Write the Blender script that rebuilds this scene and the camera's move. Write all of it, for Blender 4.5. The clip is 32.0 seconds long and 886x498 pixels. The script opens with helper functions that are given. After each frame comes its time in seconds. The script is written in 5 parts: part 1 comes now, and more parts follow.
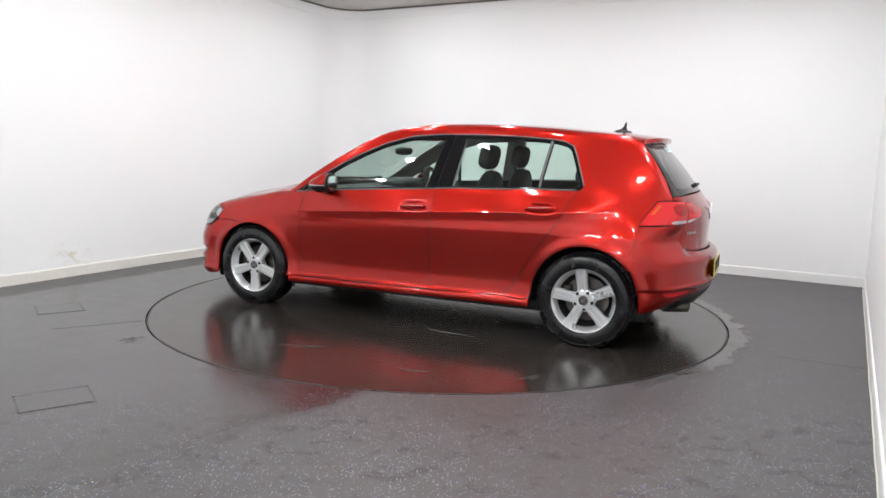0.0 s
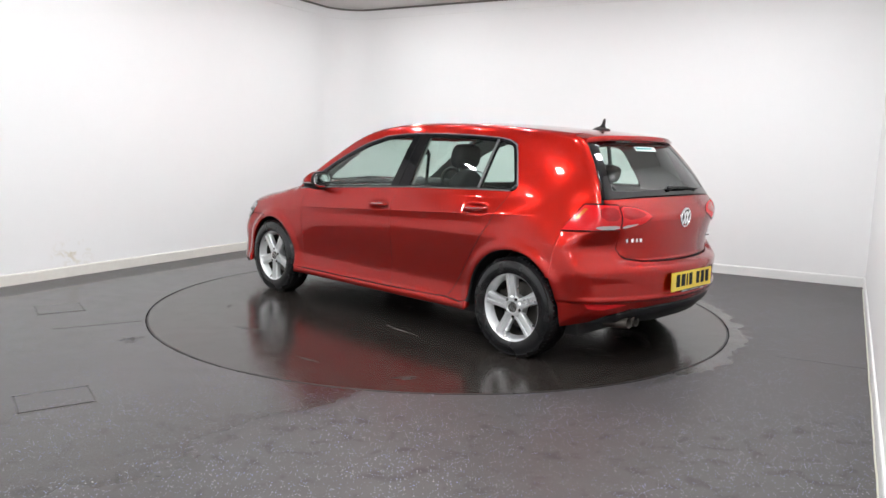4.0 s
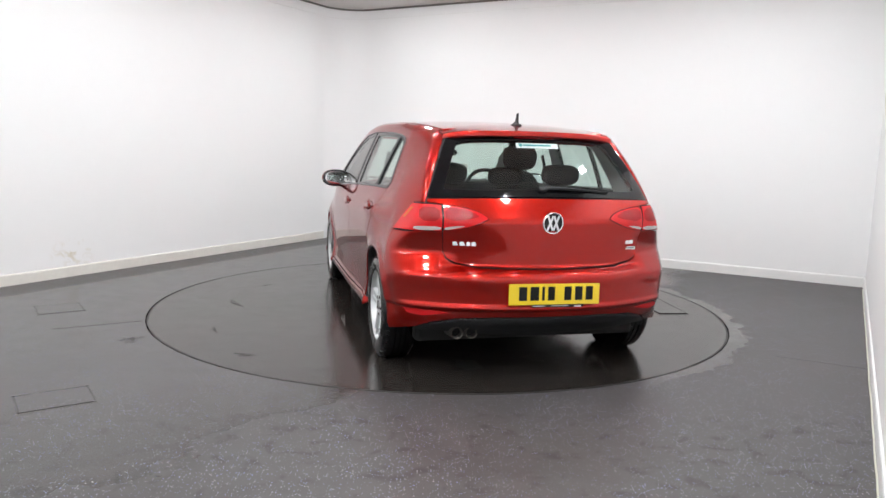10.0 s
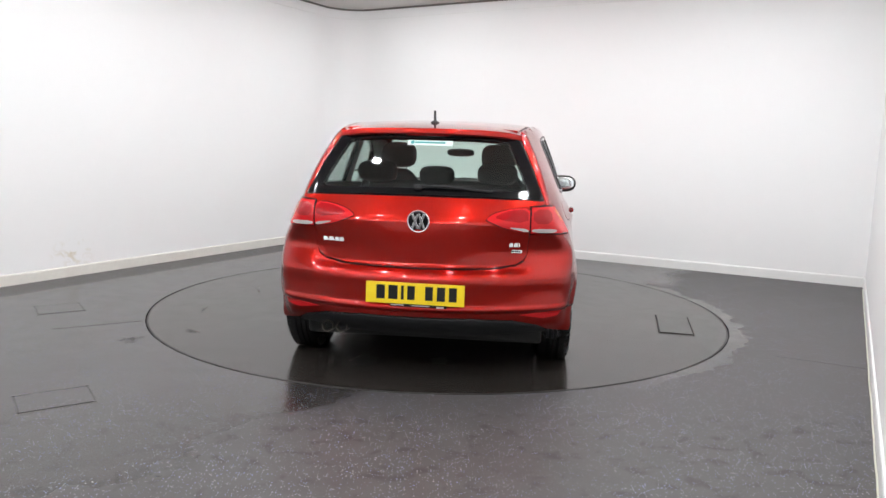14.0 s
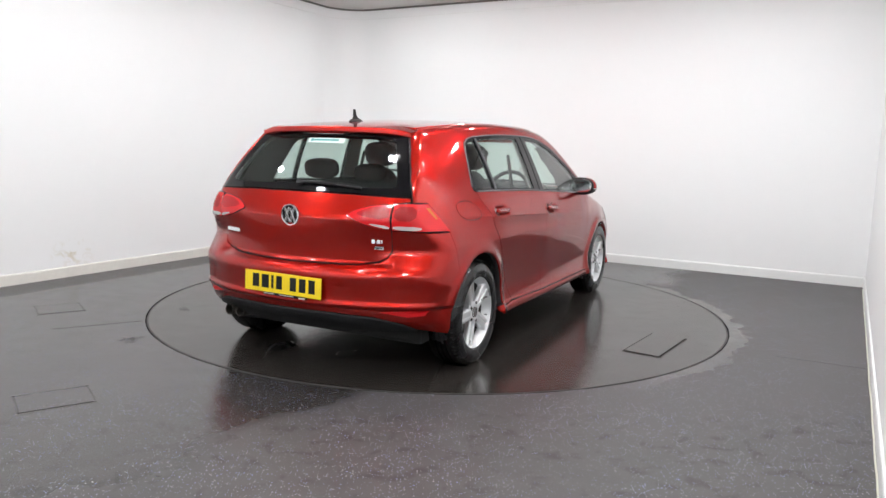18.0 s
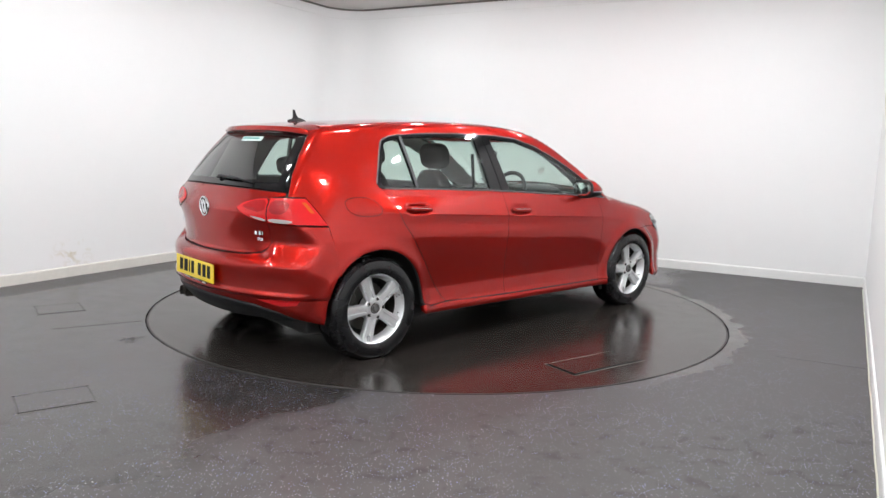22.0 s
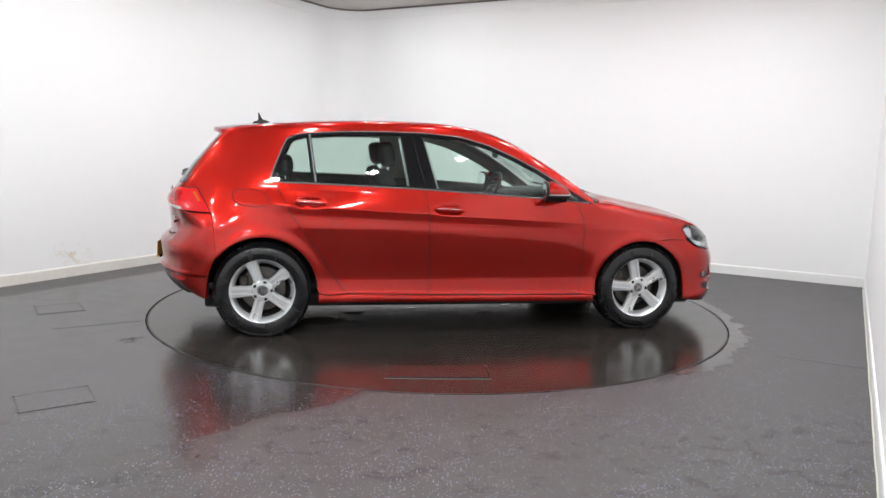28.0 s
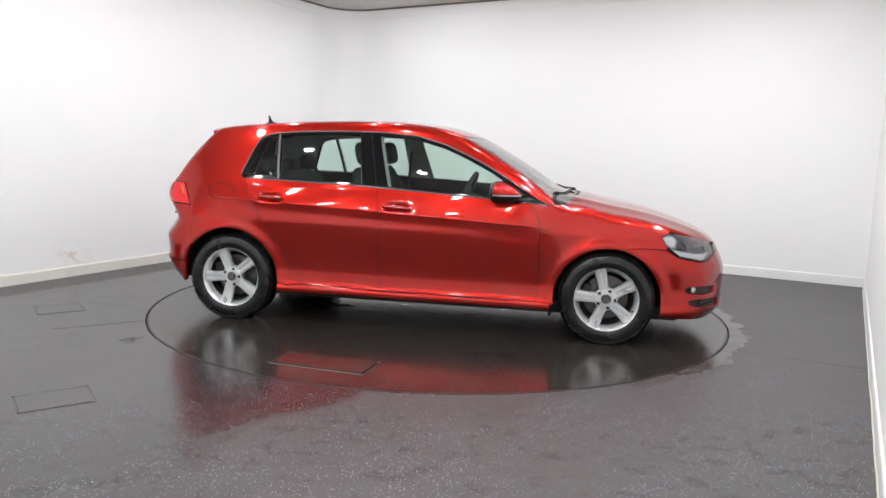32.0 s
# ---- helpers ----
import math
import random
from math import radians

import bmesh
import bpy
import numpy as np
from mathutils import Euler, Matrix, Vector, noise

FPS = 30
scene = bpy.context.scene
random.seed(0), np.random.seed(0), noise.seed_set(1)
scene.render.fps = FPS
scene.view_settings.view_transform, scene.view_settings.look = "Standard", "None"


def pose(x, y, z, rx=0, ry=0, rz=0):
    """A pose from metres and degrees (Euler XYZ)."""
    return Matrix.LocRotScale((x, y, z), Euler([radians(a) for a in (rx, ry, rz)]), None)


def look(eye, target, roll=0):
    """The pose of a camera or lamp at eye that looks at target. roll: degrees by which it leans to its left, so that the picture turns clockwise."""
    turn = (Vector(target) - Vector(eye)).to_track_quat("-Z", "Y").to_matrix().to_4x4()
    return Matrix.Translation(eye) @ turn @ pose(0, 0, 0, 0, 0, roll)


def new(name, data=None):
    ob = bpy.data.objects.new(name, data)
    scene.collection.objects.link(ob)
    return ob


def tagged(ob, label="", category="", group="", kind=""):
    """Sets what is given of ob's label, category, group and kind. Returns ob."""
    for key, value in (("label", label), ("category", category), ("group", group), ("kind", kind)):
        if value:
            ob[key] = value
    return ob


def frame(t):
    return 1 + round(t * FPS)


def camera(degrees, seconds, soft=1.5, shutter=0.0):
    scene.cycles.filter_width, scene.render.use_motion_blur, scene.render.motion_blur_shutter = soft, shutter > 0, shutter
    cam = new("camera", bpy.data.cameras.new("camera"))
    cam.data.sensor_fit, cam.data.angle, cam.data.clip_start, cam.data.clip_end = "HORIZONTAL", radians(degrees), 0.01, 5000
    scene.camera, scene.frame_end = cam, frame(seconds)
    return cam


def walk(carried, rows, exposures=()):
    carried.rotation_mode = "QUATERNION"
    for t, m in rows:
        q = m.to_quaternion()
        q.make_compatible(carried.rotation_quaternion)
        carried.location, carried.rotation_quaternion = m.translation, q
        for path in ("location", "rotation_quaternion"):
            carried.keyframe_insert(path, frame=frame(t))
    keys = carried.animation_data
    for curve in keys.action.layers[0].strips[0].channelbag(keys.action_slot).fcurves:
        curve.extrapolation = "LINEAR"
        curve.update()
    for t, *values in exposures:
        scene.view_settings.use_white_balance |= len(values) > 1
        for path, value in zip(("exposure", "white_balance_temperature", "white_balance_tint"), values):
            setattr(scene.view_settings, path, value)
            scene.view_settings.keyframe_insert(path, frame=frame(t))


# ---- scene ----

import mathutils.geometry

# ---- camera: fixed on a stand, level with the car's windows ----
cam = camera(62.35, 32.0)
EYE = Vector((0, -5.864, 1.269))
AIM = EYE + Vector((0.00425, 0.9904, -0.1384))
walk(cam, [(0, look(EYE, AIM, 1.547)), (32, look(EYE, AIM, 1.547))])

# ---- light: ceiling panels only, a closed room ----
ROOM_TURN = -29.08          # the room stands askew to the camera
ROOM = pose(0, 0, 0, 0, 0, ROOM_TURN)
X0, X1, Y0, Y1, ROOM_H = -3.32, 3.07, -6.6, 3.15, 3.04
PANELS = [(-1.9, -2.35), (-1.1, -2.95), (0.5, -3.5), (2.3, -1.9), (2.55, -0.5), (2.6, 0.6), (-1.95, -0.2), (-1.7, 1.4), (-0.3, 1.6), (1.2, 1.6),
          (-1.7, -5.2), (0.6, -5.4), (2.2, -4.0), (-1.8, -3.9), (1.0, -1.2), (-0.6, -0.9), (0.2, 0.3), (1.5, 0.4), (-0.8, 0.4), (1.7, -2.9), (0.1, -2.2),
          (-0.5, -4.4), (1.2, -4.6), (-2.0, -1.2), (2.3, -5.6), (-0.7, -5.9), (1.8, -0.4), (-1.9, 2.0), (2.3, 1.6), (1.5, -5.9), (0.0, -5.1), (-2.3, -6.0), (2.55, -4.8)]
PANEL_GLOW = 224.0
world = bpy.data.worlds.new("world")
scene.world = world
world.use_nodes = True
world.node_tree.nodes["Background"].inputs[0].default_value = (0.5, 0.5, 0.5, 1)
world.node_tree.nodes["Background"].inputs[1].default_value = 0.05
scene.view_settings.exposure = 0.0


# ---- materials ----
def material(name, colour, rough=0.5, metal=0.0, grain=0.0, scale=40.0, bump=0.0, coat=0.0, wear=0.0, **more):
    m = bpy.data.materials.new(name)
    m.use_nodes = True
    nt = m.node_tree
    p = nt.nodes["Principled BSDF"]
    p.inputs["Base Color"].default_value = (*colour, 1)
    p.inputs["Roughness"].default_value = rough
    p.inputs["Metallic"].default_value = metal
    p.inputs["Coat Weight"].default_value = coat
    p.inputs["Coat Roughness"].default_value = 0.03
    for key, value in more.items():
        p.inputs[key.replace("_", " ").title().replace("Ior", "IOR").replace("Iorl", "IORL")].default_value = value
    if grain or bump or wear:
        tc = nt.nodes.new("ShaderNodeTexCoord")
        n1 = nt.nodes.new("ShaderNodeTexNoise")
        n1.inputs["Scale"].default_value, n1.inputs["Detail"].default_value = scale, 6
        n2 = nt.nodes.new("ShaderNodeTexNoise")
        n2.inputs["Scale"].default_value, n2.inputs["Detail"].default_value = scale / 14, 4
        for n in (n1, n2):
            nt.links.new(tc.outputs["Object"], n.inputs["Vector"])
        if grain:
            mix = nt.nodes.new("ShaderNodeMix")
            mix.data_type = "RGBA"
            mix.inputs[6].default_value = tuple(c * (1 - grain) for c in colour) + (1,)
            mix.inputs[7].default_value = tuple(min(1, c * (1 + grain)) for c in colour) + (1,)
            add = nt.nodes.new("ShaderNodeMath")
            add.operation = "MULTIPLY_ADD"
            add.inputs[1].default_value, add.inputs[2].default_value = 0.5, 0.0
            half = nt.nodes.new("ShaderNodeMath")
            half.operation = "MULTIPLY_ADD"
            half.inputs[1].default_value = 0.5
            nt.links.new(n1.outputs["Fac"], add.inputs[0])
            nt.links.new(n2.outputs["Fac"], half.inputs[0])
            nt.links.new(add.outputs[0], half.inputs[2])
            nt.links.new(half.outputs[0], mix.inputs[0])
            nt.links.new(mix.outputs[2], p.inputs["Base Color"])
        if wear:
            ramp = nt.nodes.new("ShaderNodeMapRange")
            ramp.inputs["From Min"].default_value, ramp.inputs["From Max"].default_value = 0.3, 0.7
            ramp.inputs["To Min"].default_value, ramp.inputs["To Max"].default_value = max(0.0, rough - wear), rough + wear
            nt.links.new(n2.outputs["Fac"], ramp.inputs["Value"])
            nt.links.new(ramp.outputs[0], p.inputs["Roughness"])
        if bump:
            b = nt.nodes.new("ShaderNodeBump")
            b.inputs["Strength"].default_value, b.inputs["Distance"].default_value = bump, 0.002
            nt.links.new(n1.outputs["Fac"], b.inputs["Height"])
            nt.links.new(b.outputs[0], p.inputs["Normal"])
    return m


def glow(name, colour, strength):
    m = bpy.data.materials.new(name)
    m.use_nodes = True
    p = m.node_tree.nodes["Principled BSDF"]
    p.inputs["Base Color"].default_value = (*colour, 1)
    p.inputs["Emission Color"].default_value = (*colour, 1)
    p.inputs["Emission Strength"].default_value = strength
    return m


def glass(name, tint, clear=1.0):
    """A thin pane: tinted see-through with a clear gloss on it."""
    m = bpy.data.materials.new(name)
    m.use_nodes = True
    nt = m.node_tree
    nt.nodes.remove(nt.nodes["Principled BSDF"])
    out = nt.nodes["Material Output"]
    t, g, f, power, mul, mix = (nt.nodes.new("ShaderNode" + k) for k in ("BsdfTransparent", "BsdfGlossy", "LayerWeight", "Math", "Math", "MixShader"))
    t.inputs[0].default_value = (*tint, 1)
    g.inputs["Roughness"].default_value = 0.015
    f.inputs[0].default_value = 0.5
    power.operation, power.inputs[1].default_value = "POWER", 3.6
    mul.operation, mul.inputs[1].default_value, mul.inputs[2].default_value = "MULTIPLY_ADD", 0.90, 0.065
    nt.links.new(f.outputs["Facing"], power.inputs[0])
    nt.links.new(power.outputs[0], mul.inputs[0])
    nt.links.new(mul.outputs[0], mix.inputs[0])
    nt.links.new(t.outputs[0], mix.inputs[1])
    nt.links.new(g.outputs[0], mix.inputs[2])
    nt.links.new(mix.outputs[0], out.inputs[0])
    return m


def car_paint():
    """Candy red under clear lacquer: a bright mirror-like flake layer and a broad soft one."""
    m = material("red_metallic_paint", (0.46, 0.010, 0.006), 0.15, 0.92, coat=1.0, coat_ior=1.45, specular_tint=(0.36, 0.05, 0.045, 1))
    nt = m.node_tree
    sharp = nt.nodes["Principled BSDF"]
    soft, mix, tc, flake, mottle = (nt.nodes.new("ShaderNode" + k) for k in ("BsdfPrincipled", "MixShader", "TexCoord", "TexNoise", "MapRange"))
    for key in ("Metallic", "Coat Weight", "Coat Roughness", "Coat IOR", "Specular Tint"):
        soft.inputs[key].default_value = sharp.inputs[key].default_value
    soft.inputs["Base Color"].default_value = (0.40, 0.010, 0.005, 1)
    soft.inputs["Roughness"].default_value = 0.39
    flake.inputs["Scale"].default_value, flake.inputs["Detail"].default_value = 420, 2
    for i, v in enumerate((0.3, 0.7, 0.48, 0.64)):
        mottle.inputs[i + 1].default_value = v
    nt.links.new(tc.outputs["Object"], flake.inputs["Vector"])
    nt.links.new(flake.outputs["Fac"], mottle.inputs[0])
    nt.links.new(mottle.outputs[0], mix.inputs[0])
    nt.links.new(sharp.outputs[0], mix.inputs[1])
    nt.links.new(soft.outputs[0], mix.inputs[2])
    nt.links.new(mix.outputs[0], nt.nodes["Material Output"].inputs[0])
    return m


PAINT = car_paint()
BLACK_GLOSS = material("black_gloss", (0.004, 0.004, 0.005), 0.06, specular_ior_level=0.35)
BLACK_PLASTIC = material("black_plastic", (0.011, 0.011, 0.012), 0.5, specular_ior_level=0.35, grain=0.25, scale=150, bump=0.15)
RUBBER = material("rubber", (0.006, 0.006, 0.007), 0.24, specular_ior_level=0.5, grain=0.3, scale=60, bump=0.1, wear=0.1)
ALLOY = material("silver_alloy", (0.72, 0.73, 0.74), 0.30, 0.7, grain=0.05, scale=80, wear=0.05)
DARK_METAL = material("dark_metal", (0.06, 0.055, 0.05), 0.5, 0.7, grain=0.4, scale=30, wear=0.1)
CHROME = material("chrome", (0.85, 0.86, 0.88), 0.07, 1.0)
SIDE_GLASS = glass("side_glass", (0.80, 0.92, 0.87))
REAR_GLASS = glass("rear_glass", (0.80, 0.91, 0.87))
WALL_PAINT = material("white_wall_paint", (0.85, 0.85, 0.85), 0.55, grain=0.015, scale=9, bump=0.05)
SKIRTING = material("white_skirting", (0.80, 0.80, 0.79), 0.35, grain=0.05, scale=14)
SKIRTING_DIRTY = material("dirty_white_skirting", (0.72, 0.70, 0.65), 0.4, grain=0.13, scale=26, bump=0.1)
SEALANT = material("yellowed_sealant", (0.62, 0.62, 0.52), 0.4, grain=0.2, scale=30)


def stained_wall():
    """White paint with rubbed brown marks low on the wall and faint grey smears."""
    m = material("marked_wall_paint", (0.85, 0.85, 0.85), 0.55, grain=0.015, scale=9, bump=0.05)
    nt = m.node_tree
    N, L = nt.nodes.new, nt.links.new
    p = nt.nodes["Principled BSDF"]
    before = p.inputs["Base Color"].links[0].from_socket
    tc, mp, sep = N("ShaderNodeTexCoord"), N("ShaderNodeMapping"), N("ShaderNodeVectorMath")
    mp.inputs["Location"].default_value = (0, 0.95 * 4.0, -0.20 * 5.2)
    mp.inputs["Scale"].default_value = (0, 4.0, 5.2)
    sep.operation = "LENGTH"
    noise_tex = N("ShaderNodeTexNoise")
    noise_tex.inputs["Scale"].default_value, noise_tex.inputs["Detail"].default_value, noise_tex.inputs["Distortion"].default_value = 9, 8, 1.5
    L(tc.outputs["Object"], mp.inputs[0])
    L(mp.outputs[0], sep.inputs[0])
    L(tc.outputs["Object"], noise_tex.inputs["Vector"])
    near, rub, both, mix = N("ShaderNodeMapRange"), N("ShaderNodeMapRange"), N("ShaderNodeMath"), N("ShaderNodeMix")
    near.inputs[1].default_value, near.inputs[2].default_value, near.inputs[3].default_value, near.inputs[4].default_value = 0.2, 1.0, 1.0, 0.0
    rub.inputs[1].default_value, rub.inputs[2].default_value = 0.50, 0.72
    L(sep.outputs["Value"], near.inputs[0])
    L(noise_tex.outputs["Fac"], rub.inputs[0])
    both.operation = "MULTIPLY"
    L(near.outputs[0], both.inputs[0])
    L(rub.outputs[0], both.inputs[1])
    mix.data_type = "RGBA"
    mix.inputs[7].default_value = (0.66, 0.61, 0.50, 1)
    L(both.outputs[0], mix.inputs[0])
    L(before, mix.inputs[6])
    L(mix.outputs[2], p.inputs["Base Color"])
    return m


WALL_MARKED = stained_wall()
CEILING_MAT = material("ceiling_tile", (0.66, 0.64, 0.62), 0.8, grain=0.12, scale=50, bump=0.3)
PANEL_MAT = glow("panel_light", (0.962, 0.986, 1.0), PANEL_GLOW)
FABRIC = material("dark_seat_fabric", (0.018, 0.018, 0.020), 0.85, grain=0.25, scale=90, bump=0.12)
TRIM = material("dark_interior_plastic", (0.022, 0.022, 0.023), 0.6, grain=0.2, scale=200, bump=0.2)
HEADLINER = material("pale_headlining", (0.30, 0.30, 0.29), 0.9, grain=0.08, scale=200, bump=0.2)


def floor_material(name, base, wet, dry, deck):
    """Dark vinyl with pale and blue flecks; a film of water lies on part of it and smooths it."""
    m = bpy.data.materials.new(name)
    m.use_nodes = True
    nt = m.node_tree
    N, L = nt.nodes.new, nt.links.new
    p = nt.nodes["Principled BSDF"]

    def math_node(op, a, b=None, c=None):
        n = N("ShaderNodeMath")
        n.operation = op
        for i, v in enumerate((a, b, c)):
            if v is not None:
                if isinstance(v, (int, float)):
                    n.inputs[i].default_value = v
                else:
                    L(v, n.inputs[i])
        return n.outputs[0]

    def noise_node(scale, detail=5, dist=0.0):
        n = N("ShaderNodeTexNoise")
        n.inputs["Scale"].default_value, n.inputs["Detail"].default_value, n.inputs["Distortion"].default_value = scale, detail, dist
        L(tc.outputs["Object"], n.inputs["Vector"])
        return n.outputs["Fac"]

    def ramp(v, a, b, c, d):
        n = N("ShaderNodeMapRange")
        n.interpolation_type = "SMOOTHSTEP"
        for i, x in enumerate((a, b, c, d)):
            n.inputs[i + 1].default_value = x
        L(v, n.inputs[0])
        return n.outputs[0]
    tc = N("ShaderNodeTexCoord")
    sep = N("ShaderNodeSeparateXYZ")
    L(tc.outputs["Object"], sep.inputs[0])
    big, mid, fine = noise_node(1.3, 6, 0.4), noise_node(7, 6, 0.2), noise_node(160, 3)
    # flecks of several sizes
    fleck, tints = 0.0, []
    for scale, share, size in ((92, 0.74, 0.24), (56, 0.80, 0.16)):
        vor = N("ShaderNodeTexVoronoi")
        vor.voronoi_dimensions = "2D"
        vor.inputs["Scale"].default_value = scale
        L(tc.outputs["Object"], vor.inputs["Vector"])
        col = N("ShaderNodeSeparateColor")
        L(vor.outputs["Color"], col.inputs[0])
        near = math_node("LESS_THAN", vor.outputs["Distance"], math_node("MULTIPLY", col.outputs[2], size))
        one = math_node("MULTIPLY", near, math_node("GREATER_THAN", col.outputs[0], share))
        fleck = math_node("MAXIMUM", fleck, one)
        tints.append(col.outputs[1])
    fc = N("ShaderNodeMix")
    fc.data_type = "RGBA"
    L(tints[1], fc.inputs[0])
    fc.inputs[6].default_value, fc.inputs[7].default_value = (0.70, 0.68, 0.68, 1), (0.30, 0.36, 0.85, 1)
    ground = N("ShaderNodeMix")
    ground.data_type = "RGBA"
    L(math_node("MULTIPLY_ADD", mid, 0.6, math_node("MULTIPLY", fine, 0.4)), ground.inputs[0])
    ground.inputs[6].default_value = tuple(c * 0.25 for c in base) + (1,)
    ground.inputs[7].default_value = tuple(c * 1.75 for c in base) + (1,)
    mix = N("ShaderNodeMix")
    mix.data_type = "RGBA"
    L(math_node("MULTIPLY", fleck, 0.05 if deck else ramp(noise_node(2.1, 4), 0.30, 0.62, 0.30, 0.80)), mix.inputs[0])
    soak = N("ShaderNodeMix")
    soak.data_type, soak.blend_type = "RGBA", "MULTIPLY"
    L(ground.outputs[2], soak.inputs[6])
    soak.inputs[7].default_value = (0.50, 0.48, 0.46, 1)
    L(soak.outputs[2], mix.inputs[6])
    L(fc.outputs[2], mix.inputs[7])
    L(mix.outputs[2], p.inputs["Base Color"])
    if not deck:
        # pale dried water marks close to the deck
        away = math_node("SQRT", math_node("ADD", math_node("MULTIPLY", sep.outputs[0], sep.outputs[0]), math_node("MULTIPLY", sep.outputs[1], sep.outputs[1])))
        marks = math_node("MULTIPLY", ramp(away, 2.24, 2.44, 1.0, 0.0), ramp(noise_node(5.5, 7, 1.2), 0.50, 0.58, 0.0, 0.8))
        scale_mix = N("ShaderNodeMix")
        scale_mix.data_type = "RGBA"
        L(math_node("MULTIPLY", marks, ramp(sep.outputs[0], 0.9, 1.7, 0.0, 1.0)), scale_mix.inputs[0])
        L(mix.outputs[2], scale_mix.inputs[6])
        scale_mix.inputs[7].default_value = (0.12, 0.115, 0.11, 1)
        L(scale_mix.outputs[2], p.inputs["Base Color"])
    # water film
    if deck:
        film = ramp(math_node("MULTIPLY_ADD", mid, 0.35, big), 0.36, 0.62, 1.0, 0.55)
    else:
        # dry ground to the front right and along the back wall, wobbling edge
        d = math_node("MULTIPLY_ADD", sep.outputs[0], 0.80, math_node("MULTIPLY", sep.outputs[1], -0.60))
        side = math_node("ADD", d, math_node("MULTIPLY_ADD", big, 0.9, -0.45))
        radius = math_node("SQRT", math_node("ADD", math_node("MULTIPLY", sep.outputs[0], sep.outputs[0]), math_node("MULTIPLY", sep.outputs[1], sep.outputs[1])))
        fringe = ramp(math_node("MULTIPLY_ADD", mid, 0.26, radius), 2.435, 2.46, 1.0, 0.0)
        film = math_node("MAXIMUM", math_node("MULTIPLY", ramp(side, 0.86, 1.16, 1.0, 0.0), ramp(math_node("MULTIPLY_ADD", sep.outputs[0], 0.874, math_node("MULTIPLY_ADD", sep.outputs[1], -0.486, math_node("MULTIPLY", mid, 0.08))), -2.90, -2.84, 0.15, 1.0)), math_node("MULTIPLY", fringe, ramp(sep.outputs[0], 0.8, 1.6, 0.0, 0.9)))
    L(film, soak.inputs[0])
    rough = N("ShaderNodeMix")
    L(film, rough.inputs[0])
    worn = 0.0 if deck else math_node("MULTIPLY", ramp(noise_node(9.0, 9, 0.5), 0.52, 0.70, 0.0, 1.0), ramp(sep.outputs[1], -2.7, -2.25, 1.0, 0.0))
    L(math_node("MULTIPLY_ADD", worn, 0.10, math_node("MULTIPLY_ADD", mid, 0.16, dry - 0.08)), rough.inputs[2])
    L(math_node("MULTIPLY_ADD", mid, 0.14, wet - 0.07), rough.inputs[3])
    L(math_node("MULTIPLY_ADD", film, 0.12, 0.36) if deck else math_node("MULTIPLY_ADD", worn, -0.16, math_node("MULTIPLY_ADD", film, 0.16, 0.40)), p.inputs["Specular IOR Level"])
    L(rough.outputs[0], p.inputs["Roughness"])
    b = N("ShaderNodeBump")
    b.inputs["Distance"].default_value = 0.0012
    L(math_node("MULTIPLY_ADD", film, -0.30, 0.34), b.inputs["Strength"])
    L(math_node("MULTIPLY_ADD", fine, 0.5, mid), b.inputs["Height"])
    L(b.outputs[0], p.inputs["Normal"])
    return m


FLOOR_MAT = floor_material("dark_fleck_vinyl", (0.062, 0.057, 0.057), 0.20, 0.45, False)
DECK_MAT = floor_material("wet_dark_deck", (0.036, 0.031, 0.028), 0.15, 0.22, True)
RED_LENS = material("red_lens", (0.62, 0.012, 0.016), 0.10, specular_ior_level=0.4, grain=0.15, scale=120)
RED_DEEP = material("red_lens_deep", (0.34, 0.003, 0.006), 0.08, specular_ior_level=0.4, grain=0.35, scale=260, bump=0.3)
CLEAR_LENS = material("clear_ribbed_lens", (0.52, 0.48, 0.47), 0.15, coat=0.4, grain=0.2, scale=220, bump=0.3)
AMBER = material("amber_lens", (0.60, 0.10, 0.012), 0.15, coat=0.3)
PLATE_YELLOW = material("plate_yellow", (0.86, 0.62, 0.01), 0.3, coat=0.5, grain=0.03, scale=60)
STICKER = material("pale_sticker", (0.72, 0.82, 0.80), 0.5)
TEAL = material("teal_print", (0.06, 0.32, 0.32), 0.5)
STEEL = material("exhaust_steel", (0.10, 0.09, 0.08), 0.42, 0.9, grain=0.3, scale=40, wear=0.1)
DISC = material("brake_steel", (0.16, 0.15, 0.14), 0.4, 0.9, grain=0.3, scale=50, wear=0.1)
UNDER = material("underbody_black", (0.012, 0.012, 0.012), 0.8, grain=0.3, scale=30)
DULL_TRIM = material("dull_grey_trim", (0.12, 0.12, 0.125), 0.45, 0.3)
HOUSING = material("lamp_housing", (0.035, 0.035, 0.04), 0.25, 0.3)
HEAD_GREY = material("lamp_reflector", (0.62, 0.63, 0.65), 0.22, 0.7)
LAMP_GLASS = glass("lamp_glass", (0.93, 0.94, 0.95))
JOINT = material("joint_grey", (0.18, 0.17, 0.16), 0.7, grain=0.2, scale=20)
EDGE_METAL = material("edge_metal", (0.035, 0.033, 0.032), 0.35, 0.6, grain=0.4, scale=30, wear=0.15)
JOINT_DARK = material("floor_joint", (0.032, 0.030, 0.029), 0.5)
PUDDLE = material("standing_water", (0.016, 0.016, 0.016), 0.02, coat=1.0)
GAP = material("dark_gap", (0.004, 0.004, 0.004), 0.9)


